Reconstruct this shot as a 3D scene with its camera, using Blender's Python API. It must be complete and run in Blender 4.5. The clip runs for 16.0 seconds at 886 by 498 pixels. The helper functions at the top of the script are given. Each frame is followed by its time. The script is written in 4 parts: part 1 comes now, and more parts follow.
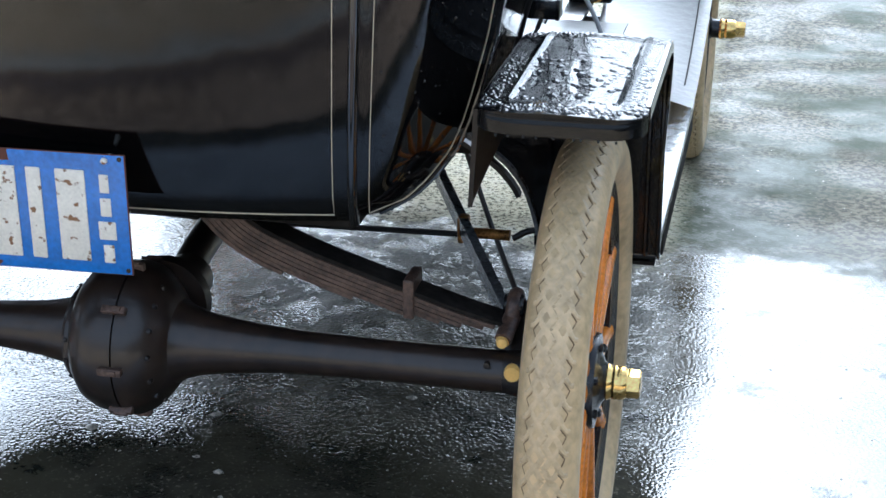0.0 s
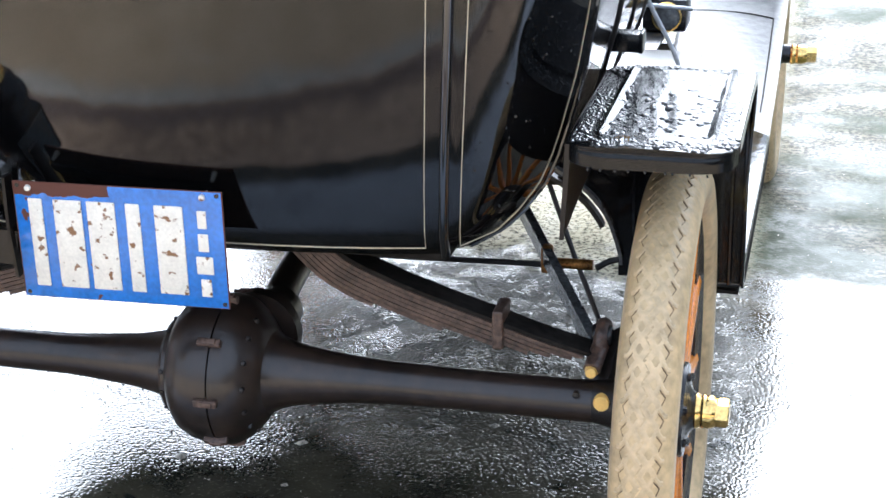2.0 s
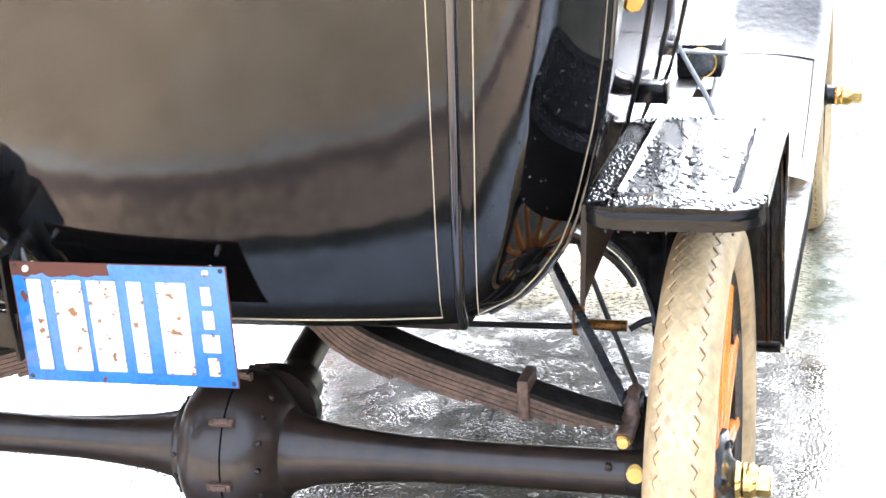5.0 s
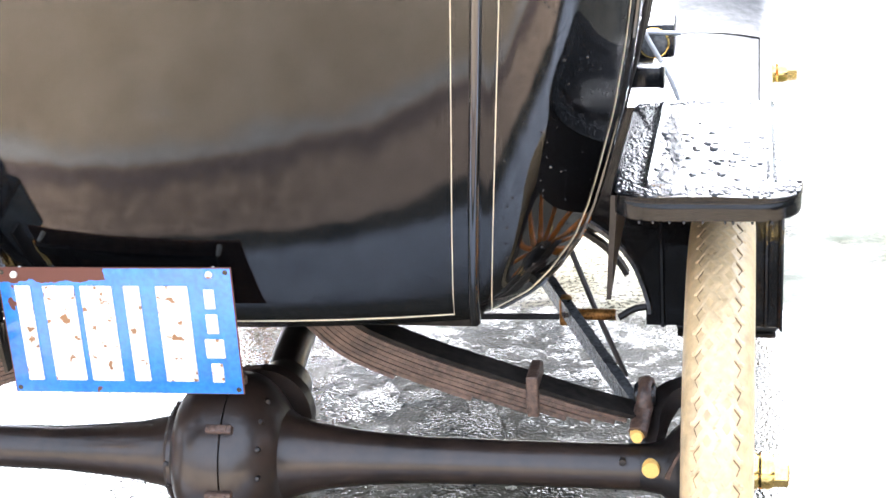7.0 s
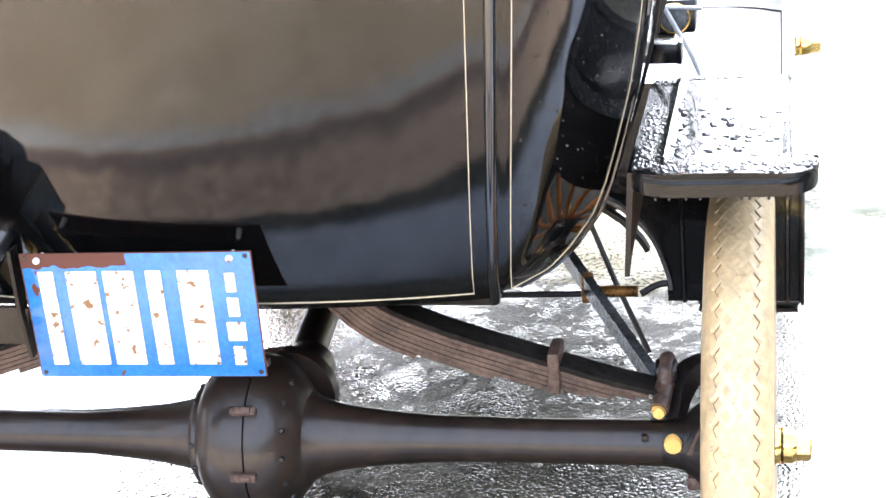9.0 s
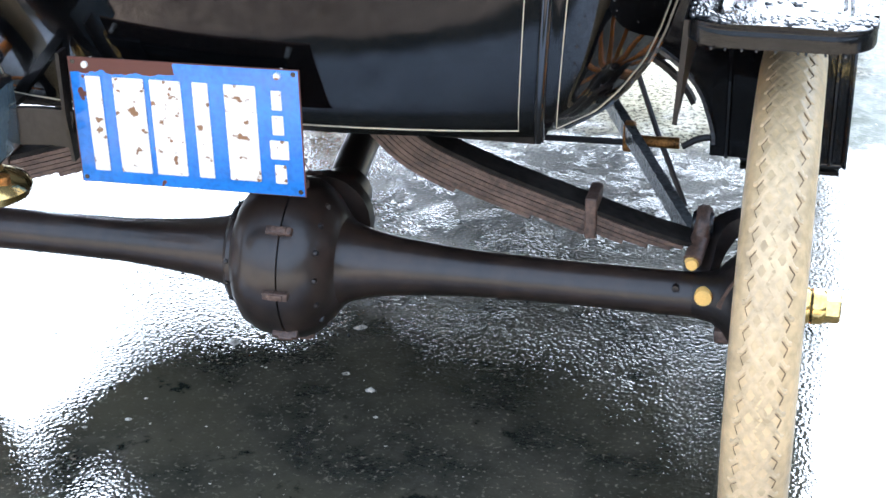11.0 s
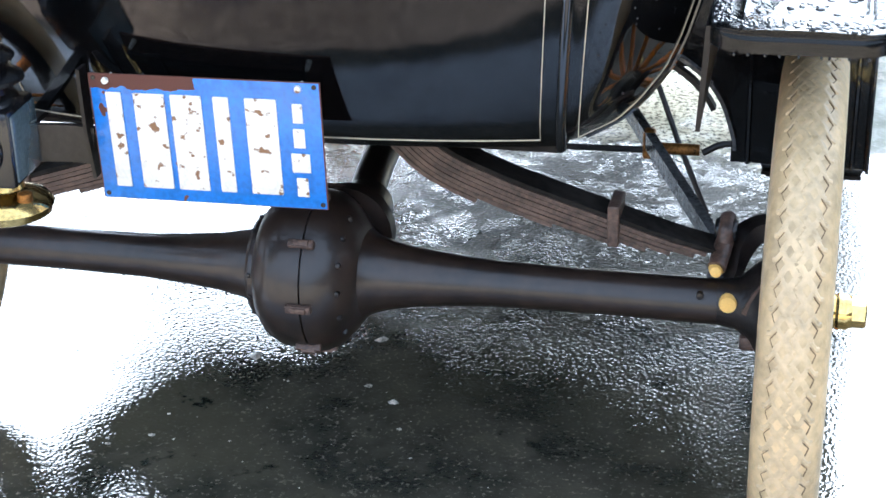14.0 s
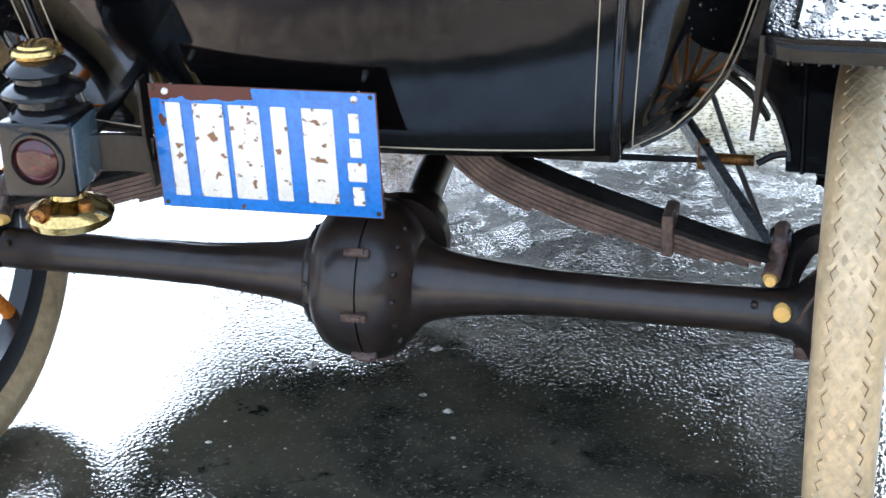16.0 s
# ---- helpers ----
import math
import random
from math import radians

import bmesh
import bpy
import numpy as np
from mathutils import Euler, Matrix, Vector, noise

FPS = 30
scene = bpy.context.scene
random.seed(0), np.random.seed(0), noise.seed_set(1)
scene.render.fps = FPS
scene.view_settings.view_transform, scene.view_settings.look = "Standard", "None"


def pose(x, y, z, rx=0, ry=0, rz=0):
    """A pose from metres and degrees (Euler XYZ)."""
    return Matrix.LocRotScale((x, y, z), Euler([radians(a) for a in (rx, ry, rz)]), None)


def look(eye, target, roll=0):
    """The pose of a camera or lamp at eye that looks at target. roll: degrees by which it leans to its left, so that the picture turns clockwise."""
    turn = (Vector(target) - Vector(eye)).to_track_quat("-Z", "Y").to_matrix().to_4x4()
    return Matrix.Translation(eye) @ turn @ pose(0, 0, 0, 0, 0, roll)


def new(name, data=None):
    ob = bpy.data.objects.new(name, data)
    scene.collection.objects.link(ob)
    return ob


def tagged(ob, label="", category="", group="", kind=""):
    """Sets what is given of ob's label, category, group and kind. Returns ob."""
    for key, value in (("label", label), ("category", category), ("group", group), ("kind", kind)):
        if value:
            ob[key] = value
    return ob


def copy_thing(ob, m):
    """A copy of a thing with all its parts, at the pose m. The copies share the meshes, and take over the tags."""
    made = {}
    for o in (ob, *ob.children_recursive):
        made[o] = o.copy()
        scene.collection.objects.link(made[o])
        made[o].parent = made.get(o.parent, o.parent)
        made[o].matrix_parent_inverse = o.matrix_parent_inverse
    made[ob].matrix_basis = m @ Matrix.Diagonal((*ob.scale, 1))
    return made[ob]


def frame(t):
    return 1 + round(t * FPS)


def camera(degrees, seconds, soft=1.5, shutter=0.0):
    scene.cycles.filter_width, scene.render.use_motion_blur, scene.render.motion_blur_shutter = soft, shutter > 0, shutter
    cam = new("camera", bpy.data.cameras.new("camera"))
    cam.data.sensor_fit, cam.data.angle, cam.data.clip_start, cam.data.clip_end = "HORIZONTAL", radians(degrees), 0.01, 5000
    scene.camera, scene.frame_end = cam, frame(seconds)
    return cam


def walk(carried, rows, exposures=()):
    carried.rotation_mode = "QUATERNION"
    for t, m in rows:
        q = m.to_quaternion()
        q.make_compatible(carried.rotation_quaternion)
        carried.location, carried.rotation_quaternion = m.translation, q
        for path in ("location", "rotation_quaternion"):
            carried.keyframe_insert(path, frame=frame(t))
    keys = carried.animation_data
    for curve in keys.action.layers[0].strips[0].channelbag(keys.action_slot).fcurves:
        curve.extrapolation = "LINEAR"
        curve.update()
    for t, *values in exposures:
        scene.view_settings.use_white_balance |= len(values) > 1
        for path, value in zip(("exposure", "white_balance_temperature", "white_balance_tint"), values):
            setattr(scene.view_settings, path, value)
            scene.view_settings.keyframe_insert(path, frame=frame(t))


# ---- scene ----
cam = camera(30.4, 16.0, 1.6)
EXPOSURES = [(0, -0.86, 5070, 5), (0.5, -0.68, 5120, 5), (1.2, -0.35, 5270, 7), (2.5, -0.12, 5420, 9), (3.2, 0.1, 5510, 9), (4.0, 0.68, 5660, 11), (7.0, 0.95, 5710, 12), (9.2, 0.9, 5660, 11), (10.2, 0.48, 5260, 9), (12.5, 0.30, 5110, 6), (16, 0.09, 5110, 6)]
PATH = [
    (0, (0.951, -2.198, 1.391), (0.576, -0.358, 0.702), 0.7),
    (0.5, (0.927, -2.213, 1.404), (0.512, -0.388, 0.697), 2.4),
    (1, (0.905, -2.226, 1.417), (0.441, -0.402, 0.74), 0.4),
    (1.5, (0.911, -2.228, 1.422), (0.465, -0.4, 0.744), -0.4),
    (2, (0.912, -2.238, 1.417), (0.466, -0.405, 0.754), -0.5),
    (2.5, (0.924, -2.223, 1.409), (0.462, -0.397, 0.736), -0.5),
    (3, (1.02, -2.179, 1.403), (0.507, -0.357, 0.757), 1.1),
    (3.5, (1.049, -2.16, 1.412), (0.42, -0.344, 0.858), -0.4),
    (4, (1.053, -2.171, 1.425), (0.446, -0.327, 0.945), -2.6),
    (4.5, (1.074, -2.156, 1.425), (0.469, -0.335, 0.86), -2.9),
    (4.7, (1.03, -2.131, 1.4), (0.454, -0.308, 0.815), -3.0),
    (6.8, (0.745, -2.068, 1.423), (0.37, -0.21, 0.786), -3.1),
    (7, (0.748, -2.069, 1.405), (0.377, -0.209, 0.771), -3.1),
    (7.5, (0.754, -2.067, 1.409), (0.371, -0.216, 0.756), -4.1),
    (8, (0.761, -2.071, 1.409), (0.352, -0.228, 0.746), -4.6),
    (8.5, (0.763, -2.071, 1.409), (0.347, -0.229, 0.751), -4.6),
    (9, (0.765, -2.073, 1.409), (0.357, -0.229, 0.752), -4.4),
    (9.5, (0.763, -2.065, 1.425), (0.368, -0.257, 0.666), -3.5),
    (10, (0.754, -2.073, 1.399), (0.354, -0.29, 0.586), -1.5),
    (10.2, (0.756, -2.076, 1.397), (0.347, -0.302, 0.568), -1.2),
    (12.3, (0.724, -2.089, 1.39), (0.288, -0.322, 0.562), -0.1),
    (12.5, (0.726, -2.086, 1.394), (0.291, -0.316, 0.573), -0.8),
    (13, (0.732, -2.082, 1.394), (0.3, -0.306, 0.582), -1.1),
    (13.5, (0.733, -2.079, 1.394), (0.287, -0.304, 0.586), -1.3),
    (14, (0.731, -2.082, 1.393), (0.284, -0.313, 0.574), -1.5),
    (14.5, (0.733, -2.083, 1.391), (0.276, -0.318, 0.568), -1.7),
    (15, (0.738, -2.086, 1.392), (0.279, -0.318, 0.578), -2.1),
    (15.5, (0.744, -2.089, 1.397), (0.268, -0.322, 0.59), -1.9),
    (16, (0.734, -2.099, 1.394), (0.222, -0.34, 0.592), -2.2),
]
walk(cam, [(t, look(eye, target, roll)) for t, eye, target, roll in PATH], EXPOSURES)

# ---- light ----
world = bpy.data.worlds.new("overcast_sky")
scene.world = world
world.use_nodes = True
wn = world.node_tree
sky = wn.nodes.new("ShaderNodeTexSky")
sky.sky_type = "NISHITA"
sky.sun_disc = False
sky.sun_elevation, sky.sun_rotation = radians(38), radians(-12)
sky.air_density, sky.dust_density, sky.ozone_density = 1.0, 10.0, 1.0
grey = wn.nodes.new("ShaderNodeHueSaturation")
grey.inputs["Saturation"].default_value = 0.35
wn.links.new(sky.outputs[0], grey.inputs["Color"])
veil = wn.nodes.new("ShaderNodeMix")
veil.data_type, veil.blend_type = "RGBA", "ADD"
veil.inputs[0].default_value = 1.0
veil.inputs[7].default_value = (1.6, 1.68, 1.8, 1)
wn.links.new(grey.outputs[0], veil.inputs[6])
wn.links.new(veil.outputs[2], wn.nodes["Background"].inputs[0])
wn.nodes["Background"].inputs[1].default_value = 0.45

sun_data = bpy.data.lights.new("sun", "SUN")
sun_data.energy, sun_data.angle, sun_data.color = 1.3, radians(66), (1.0, 0.99, 0.97)
sun = new("sun", sun_data)
sun.matrix_world = look((-1.7, 7.8, 6.2), (0, 0, 0))


# ---- materials ----
def material(name, colour, rough=0.5, metal=0.0, vary=0.15, scale=8.0, bump=0.0, bump_scale=60.0, dark=None, coat=0.0, rough_vary=0.1, spec=0.5):
    """A surface with two scales of variation in colour and gloss, and a fine relief."""
    m = bpy.data.materials.new(name)
    m.use_nodes = True
    t = m.node_tree
    b = t.nodes["Principled BSDF"]
    co = t.nodes.new("ShaderNodeTexCoord")
    n1 = t.nodes.new("ShaderNodeTexNoise")
    n1.inputs["Scale"].default_value, n1.inputs["Detail"].default_value = scale, 6
    n2 = t.nodes.new("ShaderNodeTexNoise")
    n2.inputs["Scale"].default_value, n2.inputs["Detail"].default_value = scale * 7, 4
    for n in (n1, n2):
        t.links.new(co.outputs["Object"], n.inputs["Vector"])
    add = t.nodes.new("ShaderNodeMath")
    add.operation = "MULTIPLY_ADD"
    add.inputs[1].default_value = 0.5
    t.links.new(n2.outputs[0], add.inputs[0])
    half = t.nodes.new("ShaderNodeMath")
    half.operation = "MULTIPLY"
    half.inputs[1].default_value = 0.5
    t.links.new(n1.outputs[0], half.inputs[0])
    t.links.new(half.outputs[0], add.inputs[2])
    ramp = t.nodes.new("ShaderNodeValToRGB")
    low = dark or tuple(c * (1 - vary * 2.2) for c in colour)
    high = tuple(min(1.0, c * (1 + vary)) for c in colour)
    ramp.color_ramp.elements[0].position, ramp.color_ramp.elements[1].position = 0.36, 0.62
    ramp.color_ramp.elements[0].color, ramp.color_ramp.elements[1].color = (*low, 1), (*high, 1)
    t.links.new(add.outputs[0], ramp.inputs[0])
    t.links.new(ramp.outputs[0], b.inputs["Base Color"])
    rr = t.nodes.new("ShaderNodeMapRange")
    rr.inputs["To Min"].default_value, rr.inputs["To Max"].default_value = max(0.01, rough - rough_vary), min(1, rough + rough_vary)
    t.links.new(add.outputs[0], rr.inputs[0])
    t.links.new(rr.outputs[0], b.inputs["Roughness"])
    b.inputs["Metallic"].default_value = metal
    b.inputs["Coat Weight"].default_value = coat
    b.inputs["Coat Roughness"].default_value = 0.03
    b.inputs["Specular IOR Level"].default_value = spec
    if bump:
        nb = t.nodes.new("ShaderNodeTexNoise")
        nb.inputs["Scale"].default_value, nb.inputs["Detail"].default_value = bump_scale, 5
        t.links.new(co.outputs["Object"], nb.inputs["Vector"])
        bp = t.nodes.new("ShaderNodeBump")
        bp.inputs["Strength"].default_value, bp.inputs["Distance"].default_value = bump, 0.004
        t.links.new(nb.outputs[0], bp.inputs["Height"])
        t.links.new(bp.outputs[0], b.inputs["Normal"])
    return m


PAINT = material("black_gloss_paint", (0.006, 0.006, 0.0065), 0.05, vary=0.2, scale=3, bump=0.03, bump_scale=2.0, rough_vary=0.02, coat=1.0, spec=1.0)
FENDER = material("black_fender_enamel", (0.010, 0.010, 0.011), 0.10, vary=0.2, scale=6, bump=0.6, bump_scale=22, rough_vary=0.05, coat=0.3, spec=0.5)
SOAKED = material("rain_soaked_black_enamel", (0.016, 0.016, 0.017), 0.34, vary=0.2, scale=9, bump=0.4, bump_scale=45, rough_vary=0.08, coat=0.3, spec=0.8)
CHASSIS = material("worn_black_chassis_paint", (0.014, 0.011, 0.010), 0.34, vary=0.3, scale=14, bump=0.25, bump_scale=90)
AXLE = material("oily_black_axle_paint", (0.027, 0.017, 0.012), 0.34, vary=0.25, scale=5, bump=0.12, bump_scale=60, dark=(0.010, 0.0075, 0.0065), coat=0.25)
RUSTY = material("rusty_spring_steel", (0.105, 0.066, 0.048), 0.42, vary=0.3, scale=25, bump=0.5, bump_scale=120, dark=(0.036, 0.021, 0.015))
GREYROD = material("wet_grey_painted_rod", (0.115, 0.12, 0.125), 0.22, vary=0.3, scale=20, bump=0.2, bump_scale=100)
RUBBER = material("cream_rubber", (0.60, 0.445, 0.24), 0.32, vary=0.16, scale=9, bump=0.25, bump_scale=160)
LUG = material("cream_rubber_tread", (0.62, 0.47, 0.27), 0.30, vary=0.12, scale=14, bump=0.2, bump_scale=160)
DIRT = material("dirty_rubber_cut", (0.20, 0.135, 0.07), 0.7, vary=0.3, scale=20)
RIM = material("black_rim_enamel", (0.012, 0.012, 0.013), 0.22, vary=0.3, scale=12, bump=0.1)
SPOKE = material("orange_varnished_wood", (0.92, 0.27, 0.02), 0.22, vary=0.18, scale=20, bump=0.1, bump_scale=60, coat=0.3)
BRASS = material("polished_brass", (0.88, 0.61, 0.215), 0.13, metal=1.0, vary=0.15, scale=30, bump=0.1, bump_scale=80)
OLDBRASS = material("rust_brown_brass", (0.36, 0.17, 0.045), 0.42, metal=0.75, vary=0.4, scale=40, bump=0.3, bump_scale=90)
YELLOW = material("bright_yellow_brass", (0.97, 0.60, 0.16), 0.40, metal=0.0, vary=0.06, scale=60, bump=0.15, bump_scale=120)
STRIPE = material("cream_pinstripe_paint", (0.58, 0.51, 0.37), 0.35, vary=0.1, scale=20)
WATER = material("rain_water", (0.02, 0.02, 0.021), 0.02, vary=0.05, scale=20, rough_vary=0.01, spec=0.6)
SOOT = material("sooty_underside", (0.022, 0.019, 0.016), 0.85, vary=0.3, scale=10, bump=0.3, bump_scale=60, spec=0.15)
RUST = material("brown_rust", (0.13, 0.055, 0.03), 0.6, vary=0.35, scale=60, bump=0.4, bump_scale=160)


# ---- mesh helpers ----
def mesh_of(name, bm, mat, smooth=True):
    bmesh.ops.recalc_face_normals(bm, faces=bm.faces)
    me = bpy.data.meshes.new(name)
    bm.to_mesh(me)
    bm.free()
    me.materials.append(mat)
    if smooth:
        me.polygons.foreach_set("use_smooth", [True] * len(me.polygons))
        me.set_sharp_from_angle(angle=radians(38))
    return me


def part(name, bm, mat, parent=None, label="", m=None, smooth=True, kind=""):
    ob = new(name, mesh_of(name, bm, mat, smooth))
    if parent is not None:
        ob.parent = parent
    if m is not None:
        ob.matrix_basis = m
    return tagged(ob, label=label, kind=kind)


def again(ob, m, parent=None, label=""):
    """Another object on the same mesh."""
    o = new(ob.name.split(".")[0], ob.data)
    o.parent = parent if parent is not None else ob.parent
    o.matrix_basis = m
    return tagged(o, label=label or ob.get("label", ""))


def box(bm, x0, x1, y0, y1, z0, z1, bevel=0.0):
    g = bmesh.ops.create_cube(bm, size=1.0)
    vs = g["verts"]
    for v in vs:
        v.co = Vector((x0 + (v.co.x + 0.5) * (x1 - x0), y0 + (v.co.y + 0.5) * (y1 - y0), z0 + (v.co.z + 0.5) * (z1 - z0)))
    if bevel:
        es = list({e for v in vs for e in v.link_edges})
        bmesh.ops.bevel(bm, geom=es, offset=bevel, segments=2, profile=0.5, affect="EDGES")
    return vs


def lathe(bm, profile, axis="x", seg=32, centre=(0, 0, 0)):
    """Turn a profile of (along, radius) about an axis."""
    rings = []
    c = Vector(centre)
    for a, r in profile:
        ring = []
        for k in range(seg):
            t = 2 * math.pi * k / seg
            u, v = r * math.cos(t), r * math.sin(t)
            p = {"x": (a, u, v), "y": (v, a, u), "z": (u, v, a)}[axis]
            ring.append(bm.verts.new(c + Vector(p)))
        rings.append(ring)
    for r0, r1 in zip(rings, rings[1:]):
        for k in range(seg):
            bm.faces.new((r0[k], r0[(k + 1) % seg], r1[(k + 1) % seg], r1[k]))
    if profile[0] == profile[-1]:
        return rings
    if profile[0][1] > 1e-6:
        bm.faces.new(rings[0][::-1])
    if profile[-1][1] > 1e-6:
        bm.faces.new(rings[-1])
    return rings


def sweep(bm, points, section, closed=False, up=(0, 0, 1)):
    """Sweep a section, points of (side, up), along a line."""
    pts = [Vector(p) for p in points]
    rings = []
    n = len(pts)
    for i, p in enumerate(pts):
        a = pts[(i - 1) % n] if closed or i > 0 else p
        b = pts[(i + 1) % n] if closed or i < n - 1 else p
        d = (b - a).normalized()
        ref = Vector(up)
        if abs(d.dot(ref)) > 0.97:
            ref = Vector((0, 1, 0))
        side = d.cross(ref).normalized()
        above = side.cross(d).normalized()
        rings.append([bm.verts.new(p + side * s + above * u) for s, u in section])
    k = len(section)
    for i in range(n if closed else n - 1):
        r0, r1 = rings[i], rings[(i + 1) % n]
        for j in range(k):
            bm.faces.new((r0[j], r0[(j + 1) % k], r1[(j + 1) % k], r1[j]))
    if not closed:
        bm.faces.new(rings[0][::-1])
        bm.faces.new(rings[-1])


def circle(r, n=10):
    return [(r * math.cos(2 * math.pi * k / n), r * math.sin(2 * math.pi * k / n)) for k in range(n)]


def flat(w, h):
    return [(-w / 2, -h / 2), (w / 2, -h / 2), (w / 2, h / 2), (-w / 2, h / 2)]


def sheet(bm, fn, nu, nv, thick=0.0):
    """A grid of fn(u, v), u and v from 0 to 1, given a thickness inwards along -normal by a second skin."""
    g = [[bm.verts.new(fn(i / nu, j / nv)) for j in range(nv + 1)] for i in range(nu + 1)]
    faces = []
    for i in range(nu):
        for j in range(nv):
            faces.append(bm.faces.new((g[i][j], g[i + 1][j], g[i + 1][j + 1], g[i][j + 1])))
    if thick:
        bmesh.ops.solidify(bm, geom=faces, thickness=thick)
    return g


def lerp(table, v):
    for (a, p), (b, q) in zip(table, table[1:]):
        if v <= b:
            return p + (q - p) * max(0.0, min(1.0, (v - a) / (b - a)))
    return table[-1][1]


def smooth_line(pts, n=6):
    """Points on a Catmull-Rom curve."""
    p = [Vector(q) for q in pts]
    p = [p[0] * 2 - p[1]] + p + [p[-1] * 2 - p[-2]]
    out = []
    for i in range(1, len(p) - 2):
        for k in range(n):
            t = k / n
            out.append(0.5 * ((2 * p[i]) + (p[i + 1] - p[i - 1]) * t + (2 * p[i - 1] - 5 * p[i] + 4 * p[i + 1] - p[i + 2]) * t * t
                              + (3 * p[i] - p[i - 1] - 3 * p[i + 1] + p[i + 2]) * t ** 3))
    out.append(p[-2])
    return out


# ---- ground ----
def wet_ground():
    m = bpy.data.materials.new("wet_asphalt_and_gravel")
    m.use_nodes = True
    t = m.node_tree
    b = t.nodes["Principled BSDF"]
    geo = t.nodes.new("ShaderNodeNewGeometry")

    def noise_at(scale, detail=5, rough=0.55):
        n = t.nodes.new("ShaderNodeTexNoise")
        n.inputs["Scale"].default_value, n.inputs["Detail"].default_value, n.inputs["Roughness"].default_value = scale, detail, rough
        t.links.new(geo.outputs["Position"], n.inputs["Vector"])
        return n.outputs[0]

    def ramp_of(src, a, b_, lo, hi):
        r = t.nodes.new("ShaderNodeMapRange")
        r.interpolation_type = "SMOOTHSTEP"
        for k, v in zip(("From Min", "From Max", "To Min", "To Max"), (a, b_, lo, hi)):
            r.inputs[k].default_value = v
        t.links.new(src, r.inputs[0])
        return r.outputs[0]

    def mix(fac, a, b_):
        x = t.nodes.new("ShaderNodeMix")
        x.data_type = "RGBA"
        t.links.new(fac, x.inputs[0])
        for s, v in ((6, a), (7, b_)):
            if isinstance(v, tuple):
                x.inputs[s].default_value = (*v, 1)
            else:
                t.links.new(v, x.inputs[s])
        return x.outputs[2]

    def math_of(op, a, b_):
        x = t.nodes.new("ShaderNodeMath")
        x.operation = op
        for s, v in ((0, a), (1, b_)):
            if isinstance(v, (int, float)):
                x.inputs[s].default_value = v
            else:
                t.links.new(v, x.inputs[s])
        return x.outputs[0]

    # asphalt: dark binder with paler stones
    stones = ramp_of(noise_at(120, 3), 0.57, 0.72, 0, 1)
    blot = ramp_of(noise_at(4.2, 7, 0.62), 0.36, 0.64, 0, 1)
    asphalt = mix(stones, mix(blot, (0.026, 0.027, 0.021), (0.092, 0.082, 0.060)), (0.22, 0.19, 0.145))
    # brown-green algae over the stones and soaked black hollows
    algae = ramp_of(noise_at(2.3, 6, 0.65), 0.42, 0.62, 0, 0.75)
    asphalt = mix(algae, asphalt, (0.062, 0.057, 0.037))
    hollow = ramp_of(noise_at(7.5, 6, 0.7), 0.59, 0.66, 0, 1)
    asphalt = mix(hollow, asphalt, (0.014, 0.017, 0.013))
    # behind the car: leaf litter on the asphalt's edge, a strip of mud, a pale washed line, then bare tan soil
    sep = t.nodes.new("ShaderNodeSeparateXYZ")
    t.links.new(geo.outputs["Position"], sep.inputs[0])
    edge = math_of("ADD", sep.outputs[1], math_of("MULTIPLY", sep.outputs[0], 0.05))
    edge = math_of("SUBTRACT", edge, math_of("MULTIPLY", math_of("MAXIMUM", math_of("SUBTRACT", -0.2, sep.outputs[0]), 0.0), 0.125))
    edge = math_of("ADD", edge, math_of("MULTIPLY", math_of("SUBTRACT", noise_at(1.9, 4), 0.5), 0.06))
    edge = math_of("ADD", edge, math_of("MULTIPLY", math_of("SUBTRACT", noise_at(11, 5), 0.5), 0.07))
    verge = ramp_of(edge, -0.80, -0.765, 1, 0)
    litter = mix(ramp_of(noise_at(22, 7, 0.75), 0.36, 0.68, 0, 1), (0.33, 0.225, 0.155), (0.58, 0.415, 0.275))
    litter = mix(ramp_of(noise_at(46, 4, 0.65), 0.60, 0.68, 0, 1), litter, (0.70, 0.54, 0.36))
    litter = mix(ramp_of(sep.outputs[0], -0.1, 0.35, 0, 0.45), litter, (0.68, 0.50, 0.345))
    mud = math_of("MULTIPLY", ramp_of(edge, -1.02, -0.99, 0, 1), ramp_of(math_of("ADD", edge, math_of("MULTIPLY", math_of("SUBTRACT", noise_at(4, 5), 0.5), 0.12)), -0.98, -0.92, 1, 0))
    litter = mix(mud, litter, (0.235, 0.165, 0.13))
    grass = mix(ramp_of(noise_at(5, 6, 0.7), 0.35, 0.65, 0, 1), (0.60, 0.44, 0.265), (0.72, 0.545, 0.35))
    # soil colour darker towards -x
    grass = mix(ramp_of(sep.outputs[0], -1.3, -0.2, 0.45, 0), grass, (0.36, 0.265, 0.175))
    stone = math_of("MULTIPLY", ramp_of(math_of("ADD", edge, math_of("MULTIPLY", math_of("SUBTRACT", noise_at(3, 6), 0.5), 0.16)), -1.10, -1.03, 0, 1), ramp_of(edge, -1.03, -1.01, 1, 0))
    soil = mix(ramp_of(edge, -1.10, -1.0, 1, 0), litter, grass)
    soil = mix(stone, soil, (0.62, 0.56, 0.47))
    lawn = mix(ramp_of(noise_at(9, 6, 0.7), 0.35, 0.65, 0, 1), (0.030, 0.055, 0.018), (0.075, 0.10, 0.035))
    beyond = ramp_of(sep.outputs[1], 11.75, 11.8, 0, 1)
